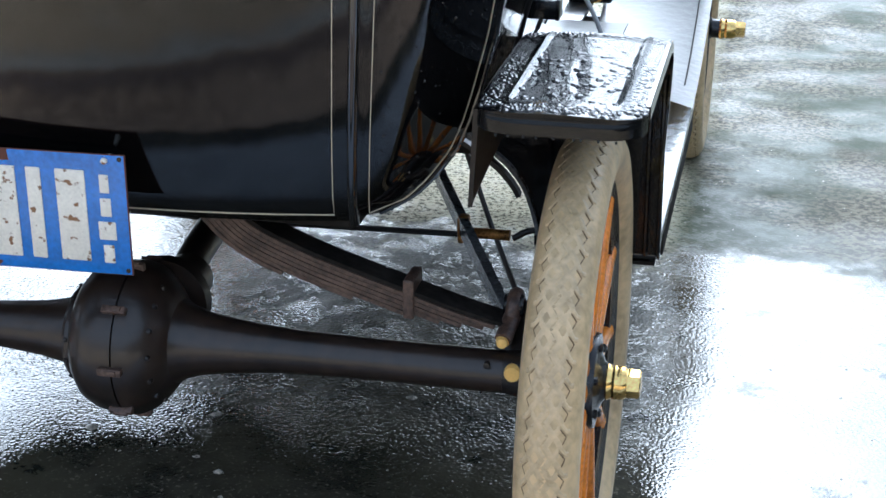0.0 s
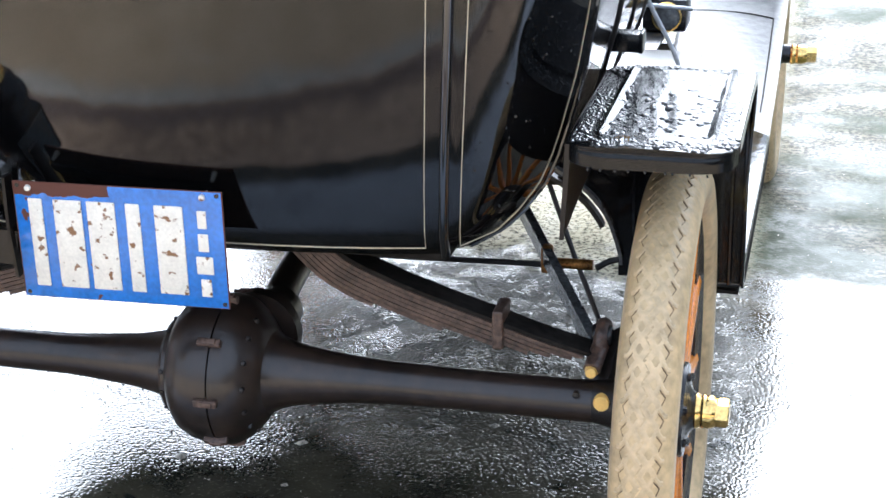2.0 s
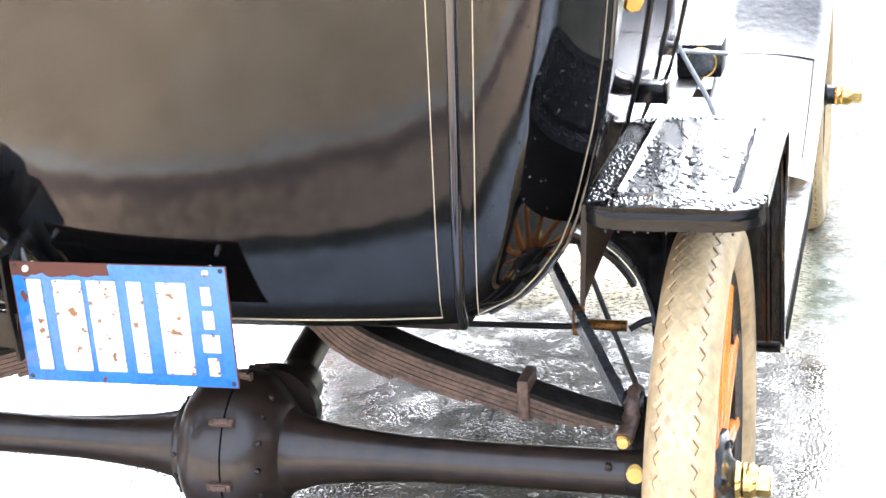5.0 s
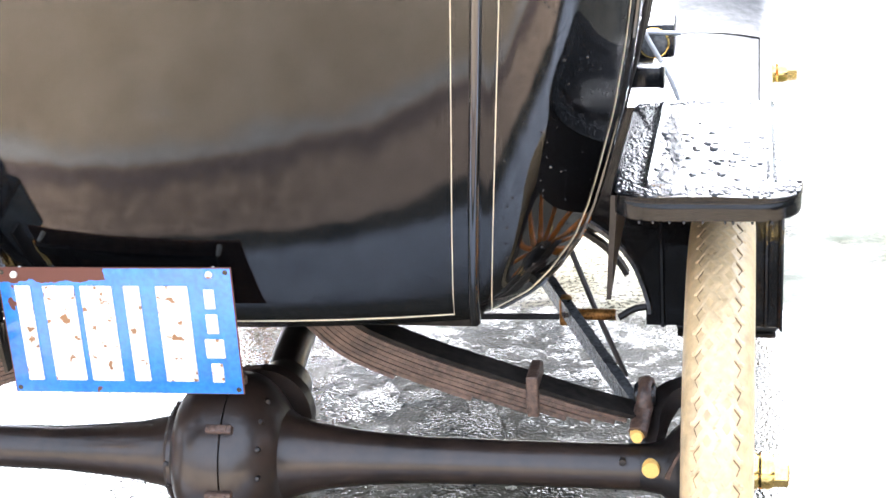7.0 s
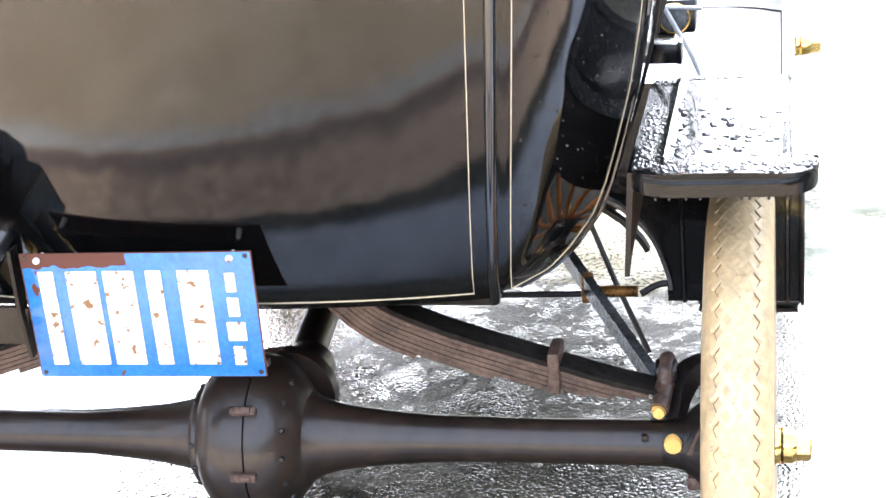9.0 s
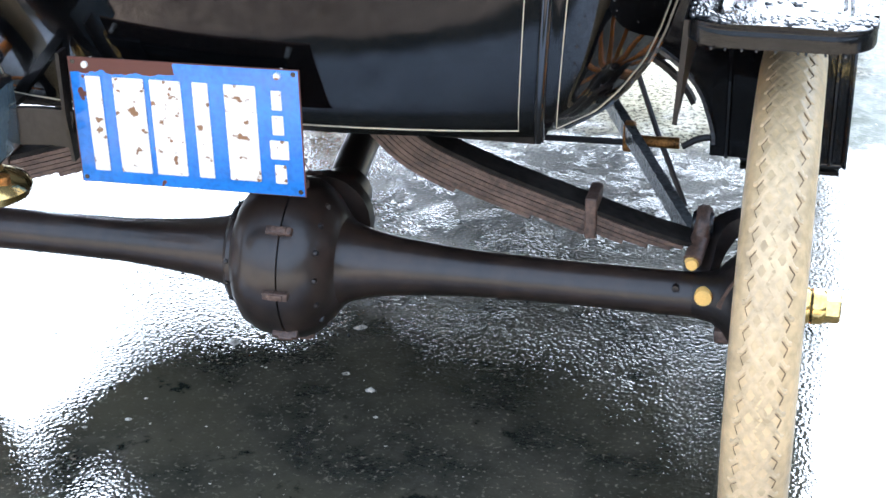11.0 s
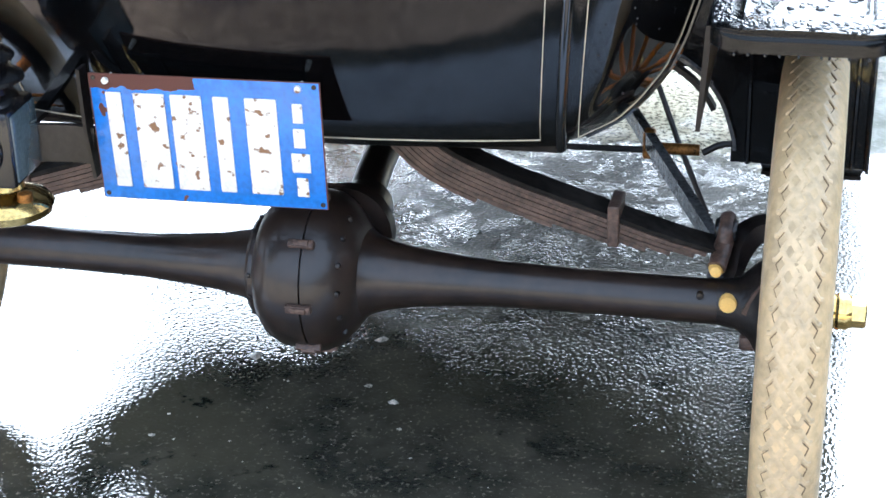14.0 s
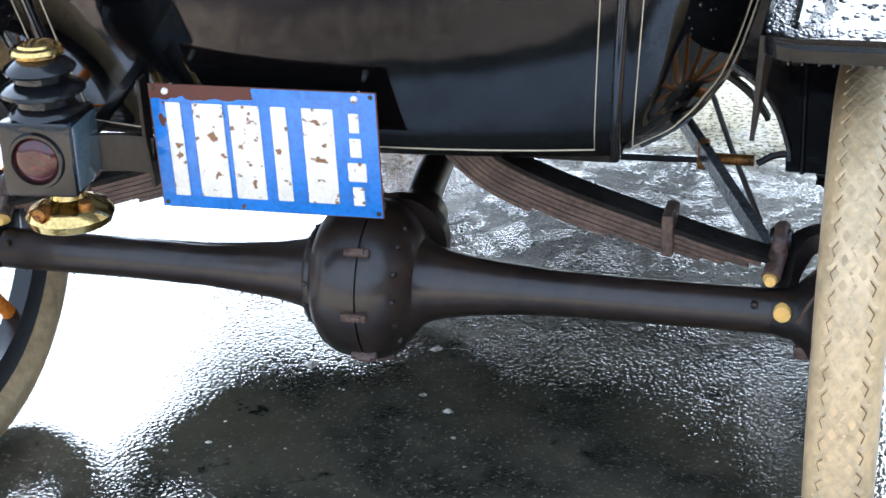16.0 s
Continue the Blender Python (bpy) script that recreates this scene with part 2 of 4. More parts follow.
    # worn pale pebble concrete in front of the asphalt edge
    slab_edge = math_of("ADD", sep.outputs[1], math_of("MULTIPLY", math_of("SUBTRACT", noise_at(2.6, 7, 0.68), 0.5), 1.5))
    slab = ramp_of(slab_edge, 1.45, 1.85, 0, 1)
    pebble = mix(ramp_of(noise_at(60, 3, 0.7), 0.40, 0.60, 0, 1), (0.05, 0.046, 0.032), (0.185, 0.163, 0.11))
    # a washed-out bed of cream grit between the front wheels
    bed = math_of("MULTIPLY", ramp_of(sep.outputs[0], 0.66, 0.80, 1, 0), ramp_of(sep.outputs[0], -0.9, -0.6, 0, 1))
    grit = mix(ramp_of(noise_at(75, 4, 0.72), 0.40, 0.52, 0, 1), (0.10, 0.09, 0.065), (0.60, 0.55, 0.40))
    mossy = mix(ramp_of(noise_at(1.7, 4, 0.6), 0.44, 0.60, 0, 1), pebble, (0.058, 0.068, 0.040))
    mossy = mix(ramp_of(noise_at(0.9, 3, 0.6), 0.56, 0.68, 0, 0.8), mossy, (0.09, 0.06, 0.046))
    mossy = mix(bed, mossy, grit)
    asphalt = mix(slab, asphalt, mossy)
    # worn blue-grey strip of paving between the car and the litter, with a dark mossy rim
    strip = math_of("MULTIPLY", ramp_of(edge, -0.735, -0.67, 0, 1), ramp_of(edge, -0.52, -0.30, 1, 0))
    asphalt = mix(strip, asphalt, mix(blot, (0.33, 0.355, 0.40), (0.43, 0.46, 0.51)))
    t.links.new(mix(beyond, mix(verge, asphalt, soil), lawn), b.inputs["Base Color"])
    # water film
    puddle = ramp_of(noise_at(3.4, 5), 0.44, 0.58, 0, 1)
    rough = math_of("ADD", ramp_of(noise_at(40, 4), 0.3, 0.7, 0.015, 0.06), math_of("ADD", math_of("MULTIPLY", math_of("MAXIMUM", verge, beyond), 0.45), math_of("MULTIPLY", math_of("MULTIPLY", slab, ramp_of(noise_at(2.6, 4), 0.40, 0.60, 1, 0.55)), 0.55)))
    # bare patches where the film has drained off between the stones
    dry = math_of("MULTIPLY", ramp_of(math_of("ADD", noise_at(8, 8, 0.75), math_of("MULTIPLY", noise_at(70, 3, 0.6), 0.35)), 0.60, 0.70, 0, 1), ramp_of(sep.outputs[1], 0.40, 0.70, 0, 1))
    dry = math_of("MULTIPLY", dry, math_of("MULTIPLY", ramp_of(sep.outputs[0], -0.35, -0.1, 0, 1), ramp_of(sep.outputs[0], 0.66, 0.9, 1, 0.25)))
    # reflection cut down in a zone under the car and in the hollows
    damped_spec = math_of("MULTIPLY", math_of("MULTIPLY", ramp_of(sep.outputs[0], -0.12, 0.32, 0, 1), ramp_of(sep.outputs[0], 0.66, 0.84, 1, 0)), ramp_of(sep.outputs[1], 0.2, 0.5, 0, 1))
    damped_spec = math_of("MULTIPLY", ramp_of(damped_spec, 0, 1, 1, 0.30), ramp_of(hollow, 0, 1, 1, 0.5))
    t.links.new(math_of("MULTIPLY", ramp_of(slab, 0, 1, 0.5, 0.08), math_of("MULTIPLY", ramp_of(dry, 0, 1, 1, 0.12), damped_spec)), b.inputs["Specular IOR Level"])
    rough = math_of("ADD", rough, math_of("MULTIPLY", dry, 0.30))
    t.links.new(rough, b.inputs["Roughness"])
    bump = t.nodes.new("ShaderNodeBump")
    bump.inputs["Distance"].default_value = 0.004
    vor = t.nodes.new("ShaderNodeTexVoronoi")
    vor.feature = "SMOOTH_F1"
    vor.inputs["Scale"].default_value = 135
    vor.inputs["Smoothness"].default_value = 0.35
    t.links.new(geo.outputs["Position"], vor.inputs["Vector"])
    grain = math_of("ADD", math_of("MULTIPLY", noise_at(120, 3, 0.5), 0.7), math_of("MULTIPLY", noise_at(26, 3), 0.34))
    grain = math_of("SUBTRACT", grain, math_of("MULTIPLY", vor.outputs["Distance"], 1.25))
    t.links.new(grain, bump.inputs["Height"])
    # shallow water stands under and behind the axle, coarse stones come through in front of it
    coarse = ramp_of(math_of("ADD", sep.outputs[1], math_of("MULTIPLY", math_of("SUBTRACT", noise_at(2.4, 4), 0.5), 0.6)), 0.25, 0.66, 0.30, 0.80)
    coarse = math_of("MULTIPLY", coarse, ramp_of(sep.outputs[0], 0.62, 0.86, 1.0, 0.25))
    calm = math_of("ADD", sep.outputs[0], math_of("MULTIPLY", math_of("SUBTRACT", noise_at(6, 4), 0.5), 0.3))
    coarse = math_of("MULTIPLY", coarse, ramp_of(calm, -0.05, 0.16, 0.62, 1.1))
    t.links.new(math_of("MULTIPLY", ramp_of(puddle, 0, 1, 0.52, 0.36), coarse), bump.inputs["Strength"])
    t.links.new(bump.outputs[0], b.inputs["Normal"])
    return m


def graded(lo, hi, near, step, grow):
    out, v, s = [0.0], 0.0, step
    while v < hi:
        v += s
        out.append(min(v, hi))
        if v > near:
            s *= grow
    neg, v, s = [], 0.0, step
    while v > lo:
        v -= s
        neg.append(max(v, lo))
        if v < -near:
            s *= grow
    return neg[::-1] + out


def build_ground():
    bm = bmesh.new()
    xs, ys = graded(-600, 600, 3.5, 0.06, 1.25), graded(-600, 600, 3.5, 0.06, 1.25)
    g = []
    for x in xs:
        row = []
        for y in ys:
            near = max(0.0, 1 - math.hypot(x, y) / 12)
            z = (0.012 * (noise.noise((x * 0.9, y * 0.9, 3.1))) + 0.004 * noise.noise((x * 5, y * 5, 1.7))) * near
            row.append(bm.verts.new((x, y, z - 0.004)))
        g.append(row)
    for i in range(len(xs) - 1):
        for j in range(len(ys) - 1):
            bm.faces.new((g[i][j], g[i + 1][j], g[i + 1][j + 1], g[i][j + 1]))
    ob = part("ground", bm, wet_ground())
    tagged(ob, label="wet dark asphalt ground with puddles and a dirt verge", category="ground", kind="structure")


build_ground()


def loose_stones():
    """Small pale stones and leaf bits washed over the asphalt."""
    rng = random.Random(5)
    pale = material("pale_wet_grit", (0.60, 0.54, 0.44), 0.4, vary=0.4, scale=90)
    bm = bmesh.new()
    spots = [(rng.uniform(-1.2, 1.8), rng.uniform(-0.4, 2.6), min(0.007, 0.0010 + rng.expovariate(1000))) for k in range(2100)]
    spots = [q for q in spots if noise.noise((q[0] * 2.5, q[1] * 2.5, 7.0)) > rng.uniform(-0.45, 0.35)]
    spots += [(-0.256, 0.40, 0.016), (0.037, 0.283, 0.012), (-0.044, 0.508, 0.013), (-0.02, 0.33, 0.008), (0.31, 0.66, 0.012), (0.07, 0.20, 0.006)]
    for x, y, r in spots:
        z = (0.012 * noise.noise((x * 0.9, y * 0.9, 3.1)) + 0.004 * noise.noise((x * 5, y * 5, 1.7))) * max(0.0, 1 - math.hypot(x, y) / 12) - 0.004
        a = rng.uniform(0, 6.3)
        base = []
        for q in range(6):
            t = a + q * math.pi / 3
            w = r * rng.uniform(0.7, 1.3)
            base.append(bm.verts.new((x + w * math.cos(t), y + w * 0.8 * math.sin(t), z - 0.0005)))
        tip = bm.verts.new((x + r * 0.2, y, z + r * 0.5))
        for q in range(6):
            bm.faces.new((base[q], base[(q + 1) % 6], tip))
    ob = part("loose_stone", bm, pale, smooth=False)
    tagged(ob, label="pale grit and small stones on wet asphalt", category="gravel", kind="stuff")


loose_stones()

# ---- the car ----
car = new("vintage_car")
tagged(car, label="black antique touring car with cream tyres parked on wet asphalt", category="car")
AXLE_Z = 0.381
TRACK = 0.711

OUTLINE = [(0.627, 0.414), (0.642, 0.438), (0.66, 0.465), (0.69, 0.492), (0.735, 0.521), (0.78, 0.537), (0.82, 0.547), (0.91, 0.566), (1.0, 0.578), (1.12, 0.588), (1.34, 0.592)]
Z_TOP = 1.34


LEAN = 0.31


def x_out(z):
    """Half the width of the body at its rear corner."""
    return lerp(OUTLINE, z) + 0.067 * max(0.0, z - 0.64)


def x_side(y, z):
    """The side of the body, which draws in a little ahead of the rear corner."""
    return lerp(OUTLINE, z) + 0.067 * max(0.0, z - 0.64) * min(1.0, max(0.0, 1 - (y + 0.05) / 0.95))


def spread(z):
    """How the panels widen towards the top."""
    return 1 + 0.27 * (z - 0.64)


def y_back(x):
    x = abs(x)
    if x < 0.40:
        return -0.144 + 0.048 * (x / 0.40) ** 2.2
    return -0.096 + 0.115 * ((x - 0.40) / 0.2) ** 1.5


def tuck(z):
    """The back leans out towards the top, and its lower edge curves in under the body."""
    return -LEAN * (z - 0.64) + 0.010 * max(0.0, (0.80 - z) / 0.16) ** 2 + 0.007 * max(0.0, (0.672 - z) / 0.04) ** 2


def y_quarter(x, z):
    """The quarter panel, which rolls forward towards its outer edge."""
    d = max(0.0, x_out(z) - x)
    return y_back(x / spread(z)) + tuck(z) + 0.038 * max(0.0, 1 - d / 0.085) ** 2


def back_panel():
    bm = bmesh.new()

    def fn(u, v):
        x = -0.384 + 0.768 * u
        z = 0.627 + (Z_TOP - 0.627) * v ** 1.3
        return (x * spread(z), y_back(x) + tuck(z), z)
    sheet(bm, fn, 60, 48, 0.003)
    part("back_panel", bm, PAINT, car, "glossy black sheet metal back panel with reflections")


def quarter_panel(s):
    bm = bmesh.new()

    def fn(u, v):
        z = 0.627 + (Z_TOP - 0.627) * v ** 1.5
        x = 0.396 * spread(z) + (x_out(z) - 0.396 * spread(z)) * u
        return (s * x, y_quarter(x, z), z)
    sheet(bm, fn, 30, 56, 0.003)
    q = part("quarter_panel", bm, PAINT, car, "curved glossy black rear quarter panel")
    # edge bead
    bm = bmesh.new()
    zs = [0.627 + (Z_TOP - 0.627) * (k / 50) ** 1.5 for k in range(51)]
    sweep(bm, [(s * (x_out(z) + 0.002), y_quarter(x_out(z), z) + 0.003, z) for z in zs], circle(0.0038, 8))
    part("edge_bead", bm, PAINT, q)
    # seam moulding between the back and quarter panels
    bm = bmesh.new()
    sweep(bm, [(s * 0.390 * spread(z), y_back(0.390) + tuck(z) - 0.001, z) for z in (0.622, 0.66, 0.70, 0.75, 0.8, 1.0, 1.2, Z_TOP)], circle(0.0075, 10))
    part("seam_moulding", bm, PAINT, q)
    bm = bmesh.new()
    line = [(s * 0.413 * spread(z), y_back(0.415) + tuck(z) - 0.0015, z) for z in (Z_TOP, 1.2, 1.0, 0.9, 0.82, 0.78, 0.74, 0.70, 0.67, 0.644)]
    curve = [line[-1]]
    for z in [0.655 + (Z_TOP - 0.655) * (k / 40) ** 1.5 for k in range(41)]:
        x = max(0.418, x_out(z) - 0.006)
        curve.append((s * x, y_quarter(x, z) - 0.0018, z))
    sweep(bm, line, flat(0.0011, 0.0017))
    sweep(bm, curve, flat(0.0007, 0.0013))
    part("pinstripe", bm, STRIPE, q, "thin cream painted pinstripe")
    # scattered rain drops
    rng = random.Random(31)
    bm = bmesh.new()
    for k in range(150):
        z = rng.uniform(0.70, 1.32)
        x = rng.uniform(0.42 * spread(z), x_out(z) - 0.004)
        r = 0.0007 + rng.random() ** 3 * 0.0016
        lathe(bm, [(-0.6 * r, 0.25 * r), (-0.45 * r, 0.7 * r), (0.3 * r, r)], "y", 6, (s * x, y_quarter(x, z) - 0.0012, z))
    part("rain_water", bm, WATER, q, "small rain drops on the paint", kind="stuff")


def side_panel(s):
    bm = bmesh.new()

    def fn(u, v):
        z = 0.645 + (Z_TOP - 0.645) * v ** 1.5
        y0 = y_quarter(x_out(z), z) + 0.002
        y = y0 + (1.05 - y0) * u
        return (s * (x_side(y, z) + 0.005), y, z)
    sheet(bm, fn, 40, 40, 0.003)
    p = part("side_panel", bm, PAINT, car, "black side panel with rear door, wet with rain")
    return p


back_panel()
bm = bmesh.new()
zs = (Z_TOP, 1.2, 1.0, 0.9, 0.82, 0.78, 0.74, 0.70, 0.67, 0.640)
line = [(0.364 * spread(z), y_back(0.367) + tuck(z) - 0.0015, z) for z in zs] + [(0.364 - 0.0728 * k, y_back(0.364 - 0.0728 * k) - 0.0015 + tuck(0.640), 0.640) for k in range(1, 10)]
line += [(-0.364 * spread(z), y_back(0.367) + tuck(z) - 0.0015, z) for z in zs[::-1]]
sweep(bm, line, flat(0.0011, 0.0017))
part("pinstripe", bm, STRIPE, car, "thin cream painted pinstripe")
for s in (1, -1):
    quarter_panel(s)
    side_panel(s)
# floor, top and front that close the tub
bm = bmesh.new()
box(bm, -0.392, 0.392, -0.072, 1.05, 0.614, 0.632, 0.004)
box(bm, -0.603, 0.603, 0.372, 1.05, 0.602, 0.617)
part("body_sill", bm, SOOT, car)
bm = bmesh.new()
box(bm, -0.603, 0.603, 1.052, 1.40, 0.602, 0.608)
box(bm, -0.525, 0.525, 1.401, 2.34, 0.602, 0.608)
under = part("floor_shield", bm, SOOT, car, "black sheet floor shield")
bm = bmesh.new()
box(bm, -0.632, 0.632, 1.053, 1.41, 0.6085, 0.614, 0.002)
box(bm, -0.527, 0.527, 1.412, 2.338, 0.6085, 0.614, 0.002)
part("shield_top", bm, SOAKED, under)
bm = bmesh.new()
box(bm, -0.585, 0.585, -0.24, 1.05, Z_TOP - 0.02, Z_TOP, 0.004)
for z0, z1, w in ((0.64, 0.70, 0.42), (0.70, 0.78, 0.49), (0.78, 0.92, 0.54), (0.92, Z_TOP - 0.02, 0.575)):
    box(bm, -w, w, 1.036, 1.048, z0, z1)
part("body_lining", bm, CHASSIS, car)


# ---- wheels ----
def tyre_mesh(parent):
    Rc, r = 0.338, 0.0425
    bm = bmesh.new()
    n, k = 96, 20
    rings = []
    for i in range(n):
        a = 2 * math.pi * i / n
        ring = []
        for j in range(k):
            t = 2 * math.pi * j / k
            rr = Rc + r * math.cos(t)
            ring.append(bm.verts.new((r * math.sin(t) * 1.02, rr * math.cos(a), rr * math.sin(a))))
        rings.append(ring)
    for i in range(n):
        for j in range(k):
            bm.faces.new((rings[i][j], rings[(i + 1) % n][j], rings[(i + 1) % n][(j + 1) % k], rings[i][(j + 1) % k]))
    tyre = part("tyre", bm, RUBBER, parent, "cream rubber tyre with lozenge tread")

    def on(a, t, h):
        rr = Rc + (r + h) * math.cos(t)
        return Vector(((r + h) * math.sin(t) * 1.02, rr * math.cos(a), rr * math.sin(a)))

    bm = bmesh.new()
    N = 80

    def rib(a0, t0, a1, t1, w=0.0026, h=0.0028, steps=3):
        pts = []
        for q in range(steps + 1):
            f = q / steps
            a, t = a0 + (a1 - a0) * f, t0 + (t1 - t0) * f
            pts.append((on(a, t, -0.001), on(a, t, h)))
        d = (pts[-1][1] - pts[0][1]).normalized()
        rows = []
        for p, o in pts:
            nrm = (o - p).normalized()
            side = d.cross(nrm).normalized()
            rows.append([bm.verts.new(v) for v in (p - side * w * 1.5, o - side * w * 0.7, o + side * w * 0.7, p + side * w * 1.5)])
        for A, B in zip(rows, rows[1:]):
            for j in range(3):
                bm.faces.new((A[j], A[j + 1], B[j + 1], B[j]))
        bm.faces.new(rows[0][::-1])
        bm.faces.new(rows[-1])
    st = 2 * math.pi / N
    for i in range(N):
        a = i * st
        for s in (1, -1):
            off = a if s > 0 else a + st * 0.5
            rib(off, 0.0, off + st * 0.5, 0.26 * s, w=0.0034, h=0.0002)
            rib(off + st * 0.5, 0.26 * s, off + st, 0.0, w=0.0034, h=0.0002)
            rib(off, 0.52 * s, off + st * 0.5, 0.26 * s, w=0.0034, h=0.0002)
            rib(off + st * 0.5, 0.26 * s, off + st, 0.52 * s, w=0.0034, h=0.0002)
            rib(off, 0.48 * s, off + st * 0.3, 0.66 * s, w=0.0026, h=0.0010)
            rib(off + st * 0.3, 0.64 * s, off + st * 0.3, 0.78 * s, w=0.0026, h=0.0011)
    part("tread_pattern", bm, LUG, parent, "low raised lozenge tread", kind="stuff")
    bm = bmesh.new()
    for i in range(N):
        a = i * st
        for s in (1, -1):
            off = (a if s > 0 else a + st * 0.5) + 0.006
            w, h = (0.0006, 0.0011) if s > 0 else (0.0004, 0.0007)
            rib(off + st * 0.12, 0.46 * s, off + st * 0.44, 0.66 * s, w=w, h=h)
            rib(off + st * 0.44, 0.66 * s, off + st * 0.78, 0.56 * s, w=w * 0.7, h=h * 0.8)
    part("tread_groove", bm, DIRT, parent, "thin dirty grooves in the tread", kind="stuff")
    return tyre


def wheel_mesh():
    bm = bmesh.new()
    lathe(bm, [(-0.022, 0.306), (-0.025, 0.302), (-0.019, 0.286), (-0.017, 0.264), (0.017, 0.264), (0.019, 0.286), (0.025, 0.302), (0.022, 0.306), (-0.022, 0.306)], "x", 64)
    w = part("wheel", bm, RIM, car, "artillery wheel with orange wooden spokes and cream tyre")
    tyre_mesh(w)
    bm = bmesh.new()
    prof = [(0.055, 0.020, 0.011), (0.10, 0.015, 0.0125), (0.20, 0.0125, 0.0125), (0.255, 0.0135, 0.0125), (0.286, 0.018, 0.013)]
    rings = []
    for z, wy, wx in prof:
        rings.append([bm.verts.new((0.010 + wx * math.cos(2 * math.pi * q / 10), wy * math.sin(2 * math.pi * q / 10), z)) for q in range(10)])
    for A, B in zip(rings, rings[1:]):
        for q in range(10):
            bm.faces.new((A[q], A[(q + 1) % 10], B[(q + 1) % 10], B[q]))
    bm.faces.new(rings[0][::-1])
    bm.faces.new(rings[-1])
    sp = part("spoke", bm, SPOKE, w, "varnished orange wooden spoke", m=pose(0, 0, 0, 15, 0, 0))
    for q in range(1, 12):
        again(sp, pose(0, 0, 0, 15 + 30 * q, 0, 0))
    bm = bmesh.new()
    lathe(bm, [(-0.05, 0.03), (-0.045, 0.045), (-0.02, 0.07), (0.024, 0.072), (0.028, 0.070), (0.031, 0.046), (0.036, 0.032), (0.042, 0.026)], "x", 28)
    part("hub", bm, RIM, w, "black hub flange")
    bm = bmesh.new()
    lathe(bm, [(0.038, 0.010), (0.039, 0.0260), (0.043, 0.0275), (0.047, 0.0262), (0.050, 0.0240), (0.054, 0.0262), (0.058, 0.0250), (0.063, 0.0258), (0.068, 0.0240), (0.072, 0.0215)], "x", 28)
    lathe(bm, [(0.070, 0.012), (0.0705, 0.0215), (0.088, 0.0215), (0.0915, 0.0185), (0.093, 0.004)], "x", 6)
    part("hub_cap", bm, BRASS, w, "polished brass hub cap with hexagonal end")
    bm = bmesh.new()
    lathe(bm, [(0.024, 0.004), (0.025, 0.0065), (0.033, 0.0065), (0.035, 0.003)], "x", 6, (0, 0, 0.056))
    nb = part("hub_bolt", bm, RIM, w)
    for q in range(1, 6):
        again(nb, pose(0, 0, 0, 60 * q, 0, 0))
    return w


def copy_wheel(w, m):
    made = {}
    for o in (w, *w.children_recursive):
        made[o] = o.copy()
        scene.collection.objects.link(made[o])
        made[o].parent = made.get(o.parent, o.parent)
    made[w].matrix_basis = m
    return [made[o] for o in made]


rear_right = wheel_mesh()
rear_right.matrix_basis = pose(TRACK, 0, AXLE_Z, 7, 0, 0)
copy_wheel(rear_right, pose(-TRACK, 0, AXLE_Z, 36, 0, 180))
# the front wheels stand further in, under their fenders, on longer hubs
for m in (pose(0.736, 2.54, AXLE_Z - 0.012, 33, 0, 0), pose(-0.736, 2.54, AXLE_Z - 0.012, 12, 0, 180)):
    pieces = copy_wheel(rear_right, m)
    for o in pieces:
        if o.name.startswith("hub_cap"):
            o.matrix_basis = pose(0.007, 0, 0) @ Matrix.Diagonal((1.4, 1.08, 1.08, 1.0))
    bm = bmesh.new()
    lathe(bm, [(0.034, 0.030), (0.040, 0.0275), (0.089, 0.0255), (0.091, 0.018)], "x", 24)
    part("hub_neck", bm, RIM, pieces[0], "black neck of the front hub")

# ---- rear axle ----
bm = bmesh.new()
tube_r = [(0.080, 0.0790), (0.090, 0.0675), (0.104, 0.0585), (0.13, 0.050), (0.170, 0.0435), (0.22, 0.0382), (0.28, 0.0340), (0.40, 0.0318), (0.60, 0.0325)]
lathe(bm, tube_r, "x", 32, (0, 0, AXLE_Z))
axle = part("axle_tube", bm, AXLE, car, "oily black tapered axle housing tube")
bm = bmesh.new()
lathe(bm, [(-x + 0.005, r) for x, r in [(0.065, 0.066), (0.10, 0.052), (0.14, 0.044), (0.20, 0.038), (0.26, 0.0335), (0.40, 0.0318), (0.60, 0.0325)]], "x", 32, (0, 0, AXLE_Z))
part("axle_tube", bm, AXLE, car, "oily black tapered axle housing tube")
bm = bmesh.new()
lathe(bm, [(-0.076, 0.050), (-0.075, 0.074), (-0.069, 0.079), (-0.063, 0.079), (-0.058, 0.090), (-0.046, 0.105), (-0.025, 0.116), (0.0, 0.120), (0.0215, 0.121)], "x", 48, (0, 0, AXLE_Z))
lathe(bm, [(0.0245, 0.121), (0.038, 0.1185), (0.053, 0.111), (0.065, 0.101), (0.074, 0.090), (0.082, 0.079), (0.092, 0.066)], "x", 48, (0, 0, AXLE_Z))
lathe(bm, [(0.020, 0.114), (0.026, 0.114)], "x", 48, (0, 0, AXLE_Z))
diff = part("differential_housing", bm, AXLE, car, "bulbous black differential housing with bolted seam")
# drops that hang under the axle
rng = random.Random(17)
bm = bmesh.new()
for k in range(46):
    x = rng.uniform(-0.58, 0.58)
    r = lerp(tube_r, max(0.092, abs(x))) if abs(x) > 0.10 else 0.122
    w = rng.uniform(0.0010, 0.0022)
    lathe(bm, [(0.001, w * 0.8), (-w, w), (-2 * w, w * 0.6), (-2.4 * w, w * 0.1)], "z", 6, (x, rng.uniform(-0.006, 0.004), AXLE_Z - r))
part("rain_water", bm, WATER, axle, "hanging rain drops", kind="stuff")
